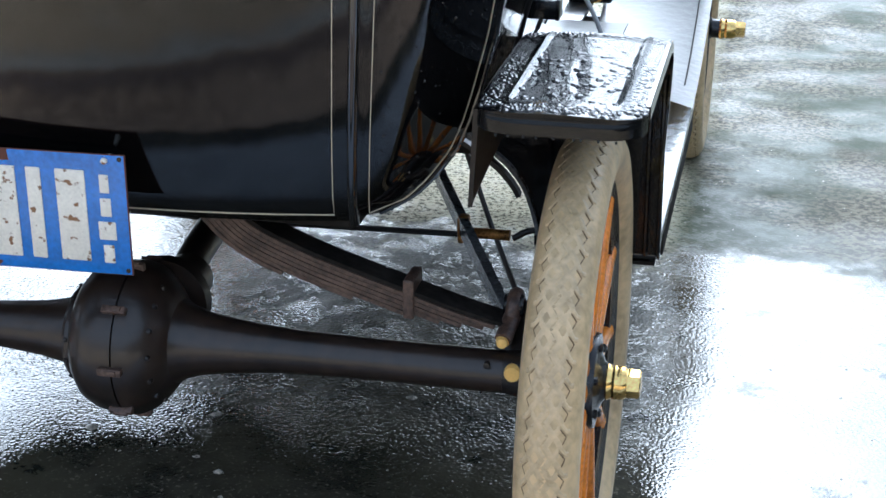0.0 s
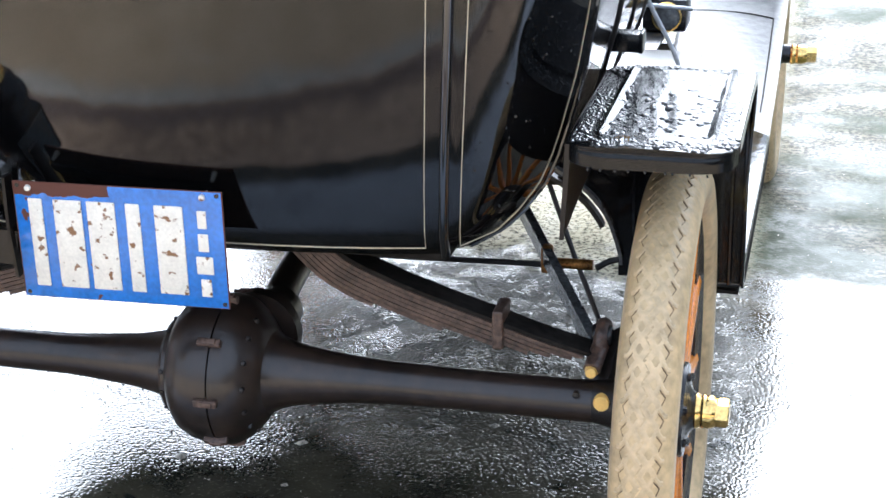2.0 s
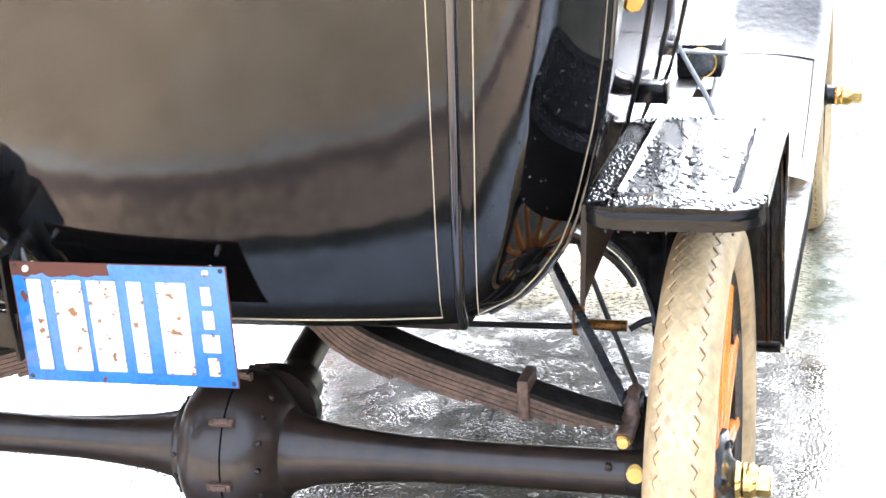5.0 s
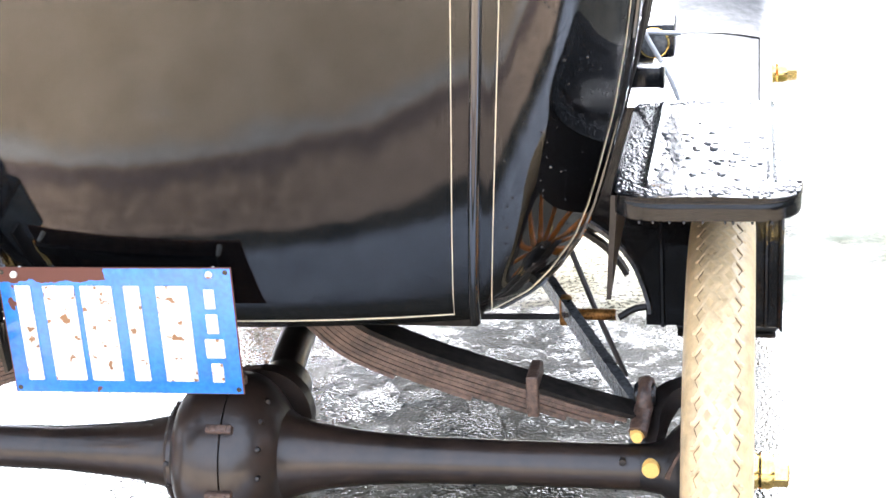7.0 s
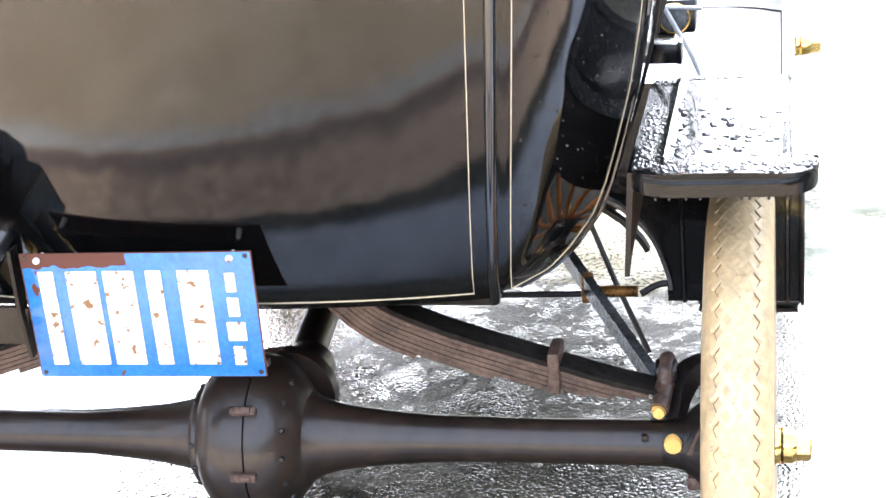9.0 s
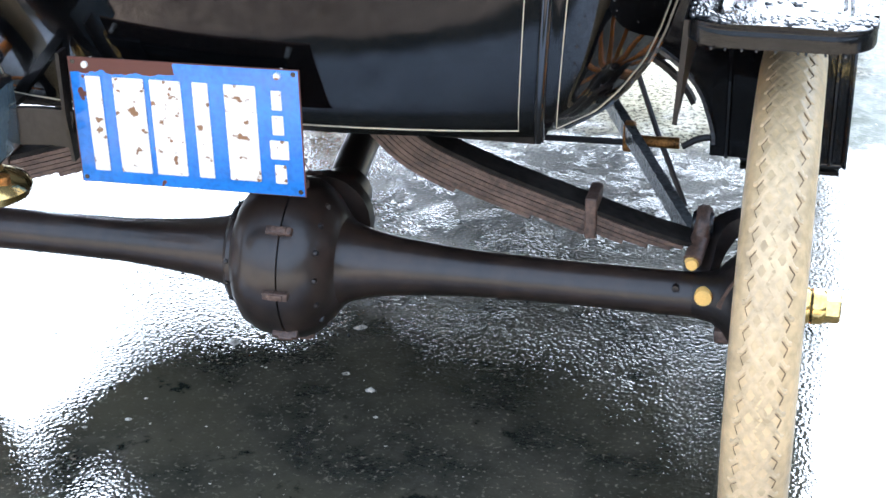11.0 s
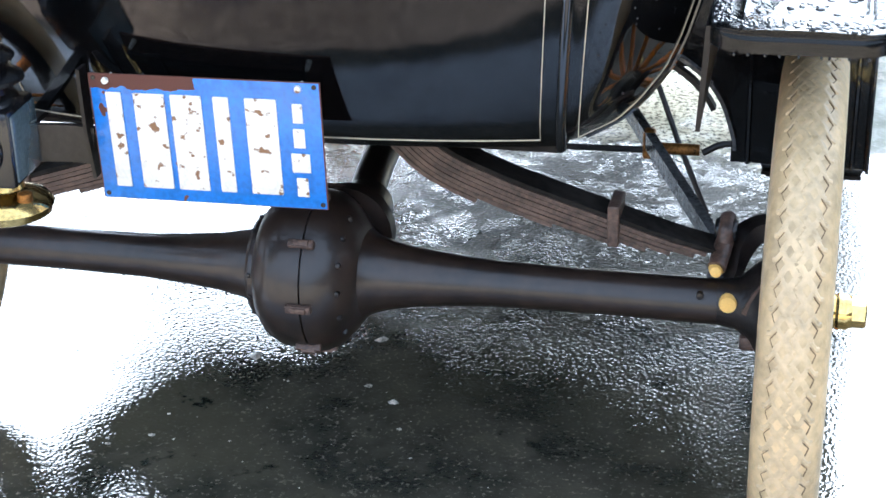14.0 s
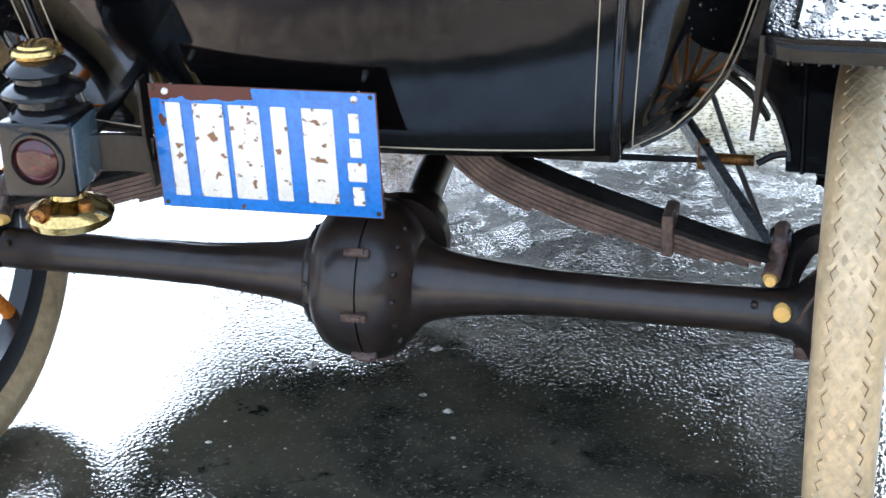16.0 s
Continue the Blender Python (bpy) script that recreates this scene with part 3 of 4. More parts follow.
# seam bolts
def round_axle(a, r, x):
    return pose(x, -r * math.cos(radians(a)), AXLE_Z + r * math.sin(radians(a)), -a, 0, 0)


bm = bmesh.new()
box(bm, -0.019, 0.019, -0.007, 0.006, -0.006, 0.006, 0.002)
box(bm, -0.010, 0.012, -0.010, 0.0, -0.0045, 0.0045, 0.0015)
lug0 = part("seam_bolt", bm, RUSTY, diff, "rusty seam bolt lug", m=round_axle(41.5, 0.121, 0.022))
for a in (-3, -44, -85, 85, 125):
    again(lug0, round_axle(a, 0.121, 0.022))
bm = bmesh.new()
lathe(bm, [(-0.004, 0.001), (-0.003, 0.0035), (0.0, 0.0045), (0.004, 0.0045)], "y", 8)
rv = part("rivet", bm, CHASSIS, diff, m=round_axle(30, 0.094, 0.071))
for a in (-70, -45, -20, 5, 55, 80):
    again(rv, round_axle(a, 0.094, 0.071))
    again(rv, round_axle(a + 8, 0.078, -0.068))
# brass plug and bolt on the tube, backing plates
for s in (1, -1):
    bm = bmesh.new()
    lathe(bm, [(-0.0375, 0.004), (-0.0375, 0.0115), (-0.034, 0.0128), (-0.02, 0.0128)], "y", 20, (s * 0.616, 0, AXLE_Z + 0.013))
    part("oil_plug", bm, YELLOW, car, "round polished brass oil plug")
    bm = bmesh.new()
    lathe(bm, [(-0.0355, 0.002), (-0.035, 0.005), (-0.025, 0.005)], "y", 8, (s * 0.577, 0, AXLE_Z + 0.022))
    part("tube_bolt", bm, CHASSIS, car)
    bm = bmesh.new()
    lathe(bm, [(s * 0.600, 0.032), (s * 0.630, 0.038), (s * 0.660, 0.070), (s * 0.666, 0.076), (s * 0.676, 0.076)], "x", 32, (0, 0, AXLE_Z))
    part("brake_backing", bm, CHASSIS, car, "dark brake drum backing flare")

# ---- rear spring, torque tube, radius rods ----
ARC = [(0.0, 0.705), (0.08, 0.695), (0.13, 0.660), (0.168, 0.617), (0.212, 0.578), (0.287, 0.545), (0.36, 0.520), (0.44, 0.495), (0.52, 0.470), (0.598, 0.450)]


def arc_line(reach, drop):
    pts = smooth_line([(x, 0.035, z) for x, z in ARC], 5)
    out = []
    for i, p in enumerate(pts):
        if p.x > reach:
            break
        a, b = pts[max(0, i - 1)], pts[min(len(pts) - 1, i + 1)]
        d = (b - a).normalized()
        nrm = Vector((d.z, 0, -d.x))
        out.append(p + nrm * drop)
    return out


def leaf_spring():
    reaches = (0.60, 0.585, 0.57, 0.545, 0.51, 0.465, 0.38, 0.28)
    first = None
    for i, reach in enumerate(reaches):
        right = arc_line(reach, 0.0072 * i)
        left = [Vector((-p.x, p.y, p.z)) for p in right[:0:-1]]
        bm = bmesh.new()
        sweep(bm, left + right, flat(0.052 + 0.0015 * (i % 2), 0.0062))
        ob = part("spring_leaf", bm, SOOT if i == 0 else RUSTY, first or car, "black top leaf of the transverse spring" if i == 0 else "rust-brown steel spring leaf")
        first = first or ob
    for s in (1, -1):
        bm = bmesh.new()
        box(bm, s * 0.450 - 0.0085, s * 0.450 + 0.0085, 0.003, 0.067, 0.450, 0.512, 0.003)
        part("spring_clip", bm, RUSTY, first, "rusty spring clip", smooth=False)


leaf_spring()
bm = bmesh.new()
box(bm, -0.33, 0.33, 0.005, 0.075, 0.585, 0.622, 0.005)
part("rear_crossmember", bm, CHASSIS, car)
for s in (1, -1):
    bm = bmesh.new()
    sweep(bm, [(s * 0.596, -0.004, 0.434), (s * 0.597, 0.0, 0.436), (s * 0.601, 0.025, 0.450), (s * 0.604, 0.045, 0.460), (s * 0.605, 0.05, 0.463)], [(0.0135 * a, 0.0125 * b) for a, b in circle(1.0, 12)])
    sweep(bm, smooth_line([(s * 0.603, 0.03, 0.452), (s * 0.604, 0.04, 0.478), (s * 0.605, 0.065, 0.480), (s * 0.606, 0.08, 0.45)], 4), circle(0.012, 10))
    sh = part("spring_shackle", bm, RUSTY, car, "rusty spring shackle")
    bm = bmesh.new()
    lathe(bm, [(-0.018, 0.003), (-0.017, 0.008), (-0.008, 0.009), (-0.005, 0.011), (0.002, 0.011)], "y", 12, (s * 0.596, 0.002, 0.432))
    part("oiler_cap", bm, YELLOW, sh, "small brass oiler cap")
    bm = bmesh.new()
    lathe(bm, [(s * 0.588, 0.006), (s * 0.589, 0.015), (s * 0.594, 0.0185), (s * 0.614, 0.0185), (s * 0.619, 0.015), (s * 0.620, 0.006)], "x", 18, (0, 0.048, 0.470))
    part("shackle_knuckle", bm, RIM, sh, "black wet knuckle over the spring eye")
    bm = bmesh.new()
    sweep(bm, [(s * 0.607, 0.03, 0.39), (s * 0.607, 0.05, 0.43), (s * 0.606, 0.06, 0.455)], flat(0.02, 0.03))
    part("spring_perch", bm, CHASSIS, car, "black spring perch")
    bm = bmesh.new()
    sweep(bm, [(s * 0.640, -0.026, 0.388), (s * 0.652, -0.026, 0.415), (s * 0.690, -0.022, 0.468)], flat(0.010, 0.050), up=(0, 1, 0))
    part("brake_lever", bm, RUSTY, car, "rust-brown diagonal brake lever web")
    bm = bmesh.new()
    sweep(bm, smooth_line([(s * 0.604, 0.02, 0.40), (s * 0.618, 0.045, 0.44), (s * 0.645, 0.06, 0.468), (s * 0.690, 0.06, 0.478)], 4), flat(0.040, 0.026))
    part("hub_bracket", bm, CHASSIS, car, "black oily bracket beside the wheel")
    bm = bmesh.new()
    box(bm, s * 0.650 - 0.016, s * 0.650 + 0.016, -0.045, -0.015, 0.330, 0.350, 0.004)
    part("lower_tab", bm, RUSTY, car, "rusty tab below the axle end")
    bm = bmesh.new()
    sweep(bm, [(s * 0.605, 0.05, 0.425), (s * 0.44, 0.47, 0.447), (s * 0.06, 1.47, 0.48)], flat(0.016, 0.028))
    rod = part("radius_rod", bm, GREYROD, car, "grey wet radius rod")
    bm = bmesh.new()
    box(bm, s * 0.446 - 0.010, s * 0.446 + 0.010, 0.448, 0.474, 0.412, 0.462, 0.005)
    part("rod_clamp", bm, OLDBRASS, rod, "brownish brass rod clamp")
    bm = bmesh.new()
    sweep(bm, [(s * 0.45, 0.452, 0.434), (s * 0.530, 0.452, 0.434)], circle(0.0095, 12))
    part("rod_sleeve", bm, OLDBRASS, rod, "tarnished brass pipe sleeve")
    bm = bmesh.new()
    sweep(bm, smooth_line([(s * 0.535, 0.455, 0.428), (s * 0.57, 0.458, 0.445), (s * 0.64, 0.46, 0.448)], 4), circle(0.006, 8))
    sweep(bm, [(s * 0.0, 0.46, 0.418), (s * 0.44, 0.46, 0.426)], circle(0.0055, 8))
    part("brake_pipe", bm, CHASSIS, rod, "thin black brake pipe")
    bm = bmesh.new()
    sweep(bm, [(s * 0.43, 0.52, 0.58), (s * 0.489, 0.50, 0.431), (s * 0.545, 0.46, 0.32)], circle(0.0048, 8))
    part("brake_rod", bm, CHASSIS, car, "thin black brake rod")
bm = bmesh.new()
sweep(bm, [(0.042, 0.15, 0.430), (0.030, 0.25, 0.436), (0.02, 0.35, 0.440), (0.0, 1.5, 0.475)], circle(0.028, 20))
lathe(bm, [(0.06, 0.070), (0.085, 0.070), (0.10, 0.048), (0.16, 0.043), (0.175, 0.041), (0.18, 0.028)], "y", 24, (0.042, 0, 0.418))
part("torque_tube", bm, AXLE, car, "black torque tube")


# ---- fenders ----
def fender(s):
    def path(v):
        """(y, z) along the middle of the sheet, from the rear lip to the foot."""
        return lerp2(PROFILE, v)
    PROFILE = smooth_line([(0, -0.252, 0.822), (0, -0.250, 0.842), (0, -0.235, 0.847), (0, -0.1, 0.850), (0, 0.10, 0.853), (0, 0.17, 0.852), (0, 0.228, 0.842), (0, 0.274, 0.812), (0, 0.303, 0.765),
                           (0, 0.320, 0.70), (0, 0.335, 0.60), (0, 0.352, 0.51), (0, 0.360, 0.453)], 4)

    def lerp2(tab, v):
        f = v * (len(tab) - 1)
        i = min(int(f), len(tab) - 2)
        p = tab[i].lerp(tab[i + 1], f - i)
        return p.y, p.z
    X0, X1 = 0.586, 0.806
    bm = bmesh.new()

    def fn(u, v):
        y, z = path(v)
        x = X0 + (X1 - X0 - 0.010 * min(1.0, max(0.0, (0.85 - z) / 0.2)) * (y > 0.2)) * u
        # rounded rear corners in plan
        r = 0.055
        if y < -0.252 + r + 0.002:
            for edge, sg in ((X0, 1), (X1, -1)):
                d = (x - edge) * sg
                if d < r:
                    y += r - math.sqrt(max(0.0, r * r - (r - d) ** 2))
        crown = 0.006 * (1 - (2 * u - 1) ** 2)
        if v > 0.12 and y < 0.25:
            z += crown
            # raised beads parallel to the edges
            for c in (X0 + 0.040, X1 - 0.034):
                z += 0.004 * math.exp(-((x - c) / 0.005) ** 2) * min(1, max(0, (y + 0.215) / 0.02))
            z += 0.003 * math.exp(-((y + 0.205) / 0.006) ** 2) * (1 if X0 + 0.04 < x < X1 - 0.034 else 0)
            for c, lo, hi in ((0.642, -0.17, 0.12), (0.696, -0.20, 0.05)):
                mid = c - 0.10 * (y + 0.03) + 0.12 * (y + 0.03) ** 2
                z -= 0.0016 * math.exp(-((x - mid) / 0.0075) ** 2) * min(1, max(0, (y - lo) / 0.06)) * min(1, max(0, (hi - y) / 0.06))
        return (s * x, y, z)
    sheet(bm, fn, 60, 110, 0.002)
    f = part("rear_fender", bm, FENDER, car, "black rear fender beaded with raindrops")
    # rolled outer edge, turned in towards the wheel
    bm = bmesh.new()
    rim = [q for q in PROFILE if q.y > -0.19]
    sweep(bm, [(s * (X1 - 0.001 - 0.010 * min(1.0, max(0.0, (0.85 - q.z) / 0.2)) * (q.y > 0.2)), q.y, q.z) for q in rim], [(-0.002, -0.004), (0.003, -0.004), (0.015, -0.0015), (0.015, 0.0025), (0.003, 0.0025), (-0.002, 0.001)], up=(1, 0, 0))
    part("rolled_edge", bm, FENDER, f, "black rolled edge of the fender")
    # inner splash side with its pointed rear end
    bm = bmesh.new()
    low = [(-0.188, 0.700), (-0.176, 0.706), (-0.10, 0.716), (0.0, 0.726), (0.15, 0.738), (0.26, 0.735), (0.31, 0.72)]
    top = [(-0.215, 0.842), (-0.15, 0.846), (-0.10, 0.848), (0.0, 0.849), (0.15, 0.849), (0.25, 0.840), (0.305, 0.79)]
    skins = []
    for dx in (0.0, 0.006):
        skins.append([(bm.verts.new((s * (0.574 + dx), y0, z0)), bm.verts.new((s * (0.584 + dx * 1.3), y1, z1))) for (y0, z0), (y1, z1) in zip(low, top)])
    for sk in skins:
        for A, B in zip(sk, sk[1:]):
            bm.faces.new((A[0], B[0], B[1], A[1]))
    for A, B, C, D in zip(skins[0], skins[0][1:], skins[1], skins[1][1:]):
        bm.faces.new((A[0], B[0], D[0], C[0]))
    bm.faces.new((skins[0][0][0], skins[0][0][1], skins[1][0][1], skins[1][0][0]))
    part("splash_side", bm, CHASSIS, f, "black inner splash side of the fender")
    # apron in front of the wheel, with an arched inner edge that runs up to the body
    EDGE = [(0.455, 0.594), (0.50, 0.589), (0.555, 0.571), (0.59, 0.548), (0.614, 0.522), (0.637, 0.488), (0.66, 0.45), (0.85, 0.44)]
    bm = bmesh.new()
    sheet(bm, lambda u, v: (s * (lerp(EDGE, 0.455 + 0.36 * v) * (1 - u) + 0.66 * u), 0.362 - 0.03 * v, 0.455 + 0.36 * v), 6, 30, 0.002)
    part("fender_apron", bm, FENDER, f, "black apron sheet in front of the wheel")
    arc = smooth_line([(s * x, 0.362 - 0.03 * (z - 0.455) / 0.36 - 0.004, z) for z, x in [(0.478, 0.592)] + EDGE[1:7]], 4)
    bm = bmesh.new()
    sweep(bm, arc, flat(0.006, 0.024), up=(0, 1, 0))
    part("edge_flange", bm, GREYROD, f, "pale wet flange edge")
    bm = bmesh.new()
    sweep(bm, [p + Vector((-s * 0.016, 0.03, -0.022)) for p in arc[8:]], flat(0.008, 0.02), up=(0, 1, 0))
    part("fender_iron", bm, CHASSIS, f, "black curved fender iron")
    for x in (0.612, 0.700, 0.772, 0.793):
        bm = bmesh.new()
        sweep(bm, [(s * x, lerp2(PROFILE, v)[0] - 0.004, lerp2(PROFILE, v)[1]) for v in (0.66, 0.72, 0.78, 0.84, 0.9, 0.96, 1.0)], circle(0.004, 6))
        part("fender_rib", bm, FENDER, f)
    # rain drops standing on the top sheet
    rng = random.Random(11)
    bm = bmesh.new()
    for k in range(9500):
        x, y = rng.uniform(X0 + 0.004, X1 - 0.003), rng.uniform(-0.246, 0.27)
        if (x < X0 + 0.035 or x > X1 - 0.035) and y < -0.22:
            continue
        border = x < X0 + 0.045 or x > X1 - 0.04 or y < -0.2 or y > 0.18
        if not border and rng.random() < 0.935:
            continue
        r = min(0.0042 if border else 0.0062, 0.0009 + rng.expovariate(850 if border else 420))
        u = (x - X0) / (X1 - X0)
        z = 0.8465 + 0.004 * min(1, (y + 0.25) / 0.25) + 0.006 * (1 - (2 * u - 1) ** 2)
        if y > 0.18:
            z -= 0.05 * (y - 0.18) + 2.6 * (y - 0.18) ** 2
        st, ro = rng.uniform(0.7, 1.4), rng.uniform(-0.5, 0.5)
        c, sn = math.cos(ro), math.sin(ro)
        rows = []
        for hz, rr in ((-0.0006, 1.0), (0.30 * r, 0.9), (0.52 * r, 0.5)):
            rows.append([bm.verts.new((s * (x + rr * r * (math.cos(q) * c - st * math.sin(q) * sn)), y + rr * r * (math.cos(q) * sn + st * math.sin(q) * c), z + hz)) for q in [math.pi * 2 * w / 8 for w in range(8)]])
        tip = bm.verts.new((s * x, y, z + 0.6 * r))
        for A, B in zip(rows, rows[1:]):
            for q in range(8):
                bm.faces.new((A[q], A[(q + 1) % 8], B[(q + 1) % 8], B[q]))
        for q in range(8):
            bm.faces.new((rows[-1][q], rows[-1][(q + 1) % 8], tip))
    # drops that hang from the rear lip
    for k in range(9):
        u = (k + rng.random()) / 9
        x = X0 + 0.02 + (X1 - X0 - 0.04) * u
        lathe(bm, [(0.0, 0.0012), (-0.0015, 0.0018), (-0.0032, 0.0013), (-0.004, 0.0003)], "z", 6, (s * x, -0.2525, 0.8225))
    part("rain_water", bm, WATER, f, "clear rain drops standing on the sheet", kind="stuff")
    return f


fender(1)
fender(-1)

# ---- number plate ----
def plate_paint():
    m = material("blue_porcelain_enamel", (0.035, 0.20, 0.67), 0.16, vary=0.12, scale=20, coat=0.5)
    t = m.node_tree
    b = t.nodes["Principled BSDF"]
    src = b.inputs["Base Color"].links[0].from_socket
    co = t.nodes.new("ShaderNodeTexCoord")
    sep = t.nodes.new("ShaderNodeSeparateXYZ")
    t.links.new(co.outputs["Object"], sep.inputs[0])
    n = t.nodes.new("ShaderNodeTexNoise")
    n.inputs["Scale"].default_value, n.inputs["Detail"].default_value = 38, 6
    t.links.new(co.outputs["Object"], n.inputs["Vector"])

    def m2(op, a, c):
        x = t.nodes.new("ShaderNodeMath")
        x.operation = op
        for k, v in ((0, a), (1, c)):
            if isinstance(v, (int, float)):
                x.inputs[k].default_value = v
            else:
                t.links.new(v, x.inputs[k])
        return x.outputs[0]
    # bare rust along the upper left edge, and chips
    top = m2("GREATER_THAN", m2("ADD", sep.outputs[2], m2("MULTIPLY", n.outputs[0], 0.022)), 0.0835)
    leftish = m2("LESS_THAN", m2("ADD", sep.outputs[0], m2("MULTIPLY", n.outputs[0], 0.02)), -0.003)
    strip = m2("MULTIPLY", top, leftish)
    chips = m2("MULTIPLY", m2("GREATER_THAN", n.outputs[0], 0.66), m2("LESS_THAN", sep.outputs[0], 0.02))
    rim = m2("GREATER_THAN", m2("MAXIMUM", m2("MULTIPLY", m2("ABSOLUTE", sep.outputs[0], 0), 1 / 0.1615), m2("MULTIPLY", m2("ABSOLUTE", sep.outputs[2], 0), 1 / 0.0925)), 0.988)
    fac = m2("MAXIMUM", m2("MAXIMUM", strip, chips), rim)
    mix = t.nodes.new("ShaderNodeMix")
    mix.data_type = "RGBA"
    t.links.new(fac, mix.inputs[0])
    t.links.new(src, mix.inputs[6])
    mix.inputs[7].default_value = (0.105, 0.036, 0.022, 1)
    t.links.new(mix.outputs[2], b.inputs["Base Color"])
    t.links.new(m2("MULTIPLY", m2("SUBTRACT", 1.0, fac), 0.5), b.inputs["Coat Weight"])
    gloss = b.inputs["Roughness"].links[0].from_socket
    t.links.new(m2("MAXIMUM", m2("MULTIPLY", fac, 0.75), gloss), b.inputs["Roughness"])
    return m


def letter_paint():
    m = material("chipped_cream_enamel", (0.86, 0.83, 0.74), 0.3, vary=0.06, scale=30)
    t = m.node_tree
    b = t.nodes["Principled BSDF"]
    src = b.inputs["Base Color"].links[0].from_socket
    co = t.nodes.new("ShaderNodeTexCoord")
    n = t.nodes.new("ShaderNodeTexNoise")
    n.inputs["Scale"].default_value, n.inputs["Detail"].default_value = 75, 6
    t.links.new(co.outputs["Object"], n.inputs["Vector"])
    r = t.nodes.new("ShaderNodeMapRange")
    r.inputs["From Min"].default_value, r.inputs["From Max"].default_value = 0.60, 0.64
    t.links.new(n.outputs[0], r.inputs[0])
    mix = t.nodes.new("ShaderNodeMix")
    mix.data_type = "RGBA"
    t.links.new(r.outputs[0], mix.inputs[0])
    t.links.new(src, mix.inputs[6])
    mix.inputs[7].default_value = (0.22, 0.11, 0.045, 1)
    t.links.new(mix.outputs[2], b.inputs["Base Color"])
    return m


def number_plate():
    W, Hh = 0.323, 0.185
    bm = bmesh.new()
    box(bm, -W / 2, W / 2, -0.0012, 0.0012, -Hh / 2, Hh / 2, 0.0008)
    p = part("number_plate", bm, plate_paint(), car, "blue enamel number plate with cream bars and rust", m=pose(-0.057, -0.203, 0.652, 3.6, 0.2, 2.2) @ Matrix.Scale(0.9737, 4))
    cream = letter_paint()
    bm = bmesh.new()
    box(bm, -W / 2 + 0.0005, W / 2 - 0.0005, 0.0014, 0.003, -Hh / 2 + 0.0005, Hh / 2 - 0.0005, 0.0005)
    part("plate_back", bm, RUST, p, "bare rusty back of the plate")
    for x, w in ((-0.128, 0.022), (-0.078, 0.044), (-0.026, 0.044), (0.023, 0.022), (0.078, 0.044)):
        bm = bmesh.new()
        box(bm, x - w / 2, x + w / 2, -0.0036, -0.001, -0.073, 0.067, 0.0016)
        part("plate_bar", bm, cream, p, "chipped cream raised bar")
    for z, w in ((0.048, 0.014), (0.012, 0.016), (-0.024, 0.026), (-0.060, 0.016)):
        bm = bmesh.new()
        box(bm, 0.128 - w / 2, 0.128 + w / 2, -0.003, -0.001, z - 0.014, z + 0.014, 0.0012)
        part("plate_bar", bm, cream, p, "small cream raised bar")
    for x, z in ((-0.137, 0.083), (0.131, 0.083)):
        bm = bmesh.new()
        lathe(bm, [(-0.006, 0.0015), (-0.005, 0.0045), (-0.002, 0.005), (0.02, 0.003)], "y", 10, (x, 0, z))
        part("plate_bolt", bm, cream, p, "small pale bolt")
    for x, z in ((0.153, 0.086), (0.154, -0.085), (-0.154, -0.085), (-0.154, 0.086)):
        bm = bmesh.new()
        lathe(bm, [(-0.0018, 0.0035), (-0.0012, 0.0035)], "y", 10, (x, 0, z))
        part("bolt_hole", bm, RIM, p)
    # bracket behind it
    bm = bmesh.new()
    sweep(bm, [(-0.16, -0.197, 0.722), (-0.16, -0.188, 0.60), (-0.12, -0.05, 0.60)], flat(0.022, 0.006))
    sweep(bm, [(-0.21, -0.203, 0.70), (0.06, -0.196, 0.70)], flat(0.006, 0.02))
    part("plate_bracket", bm, CHASSIS, car, "black plate bracket")
    bm = bmesh.new()
    sweep(bm, [(-0.228, -0.204, 0.746), (-0.230, -0.198, 0.66), (-0.226, -0.192, 0.590)], flat(0.022, 0.005), up=(1, 0, 0))
    sweep(bm, smooth_line([(-0.300, -0.215, 0.640), (-0.262, -0.198, 0.636), (-0.226, -0.192, 0.632)], 4), flat(0.010, 0.052))
    part("lamp_strap", bm, CHASSIS, car, "black strap joining lamp and plate")


number_plate()

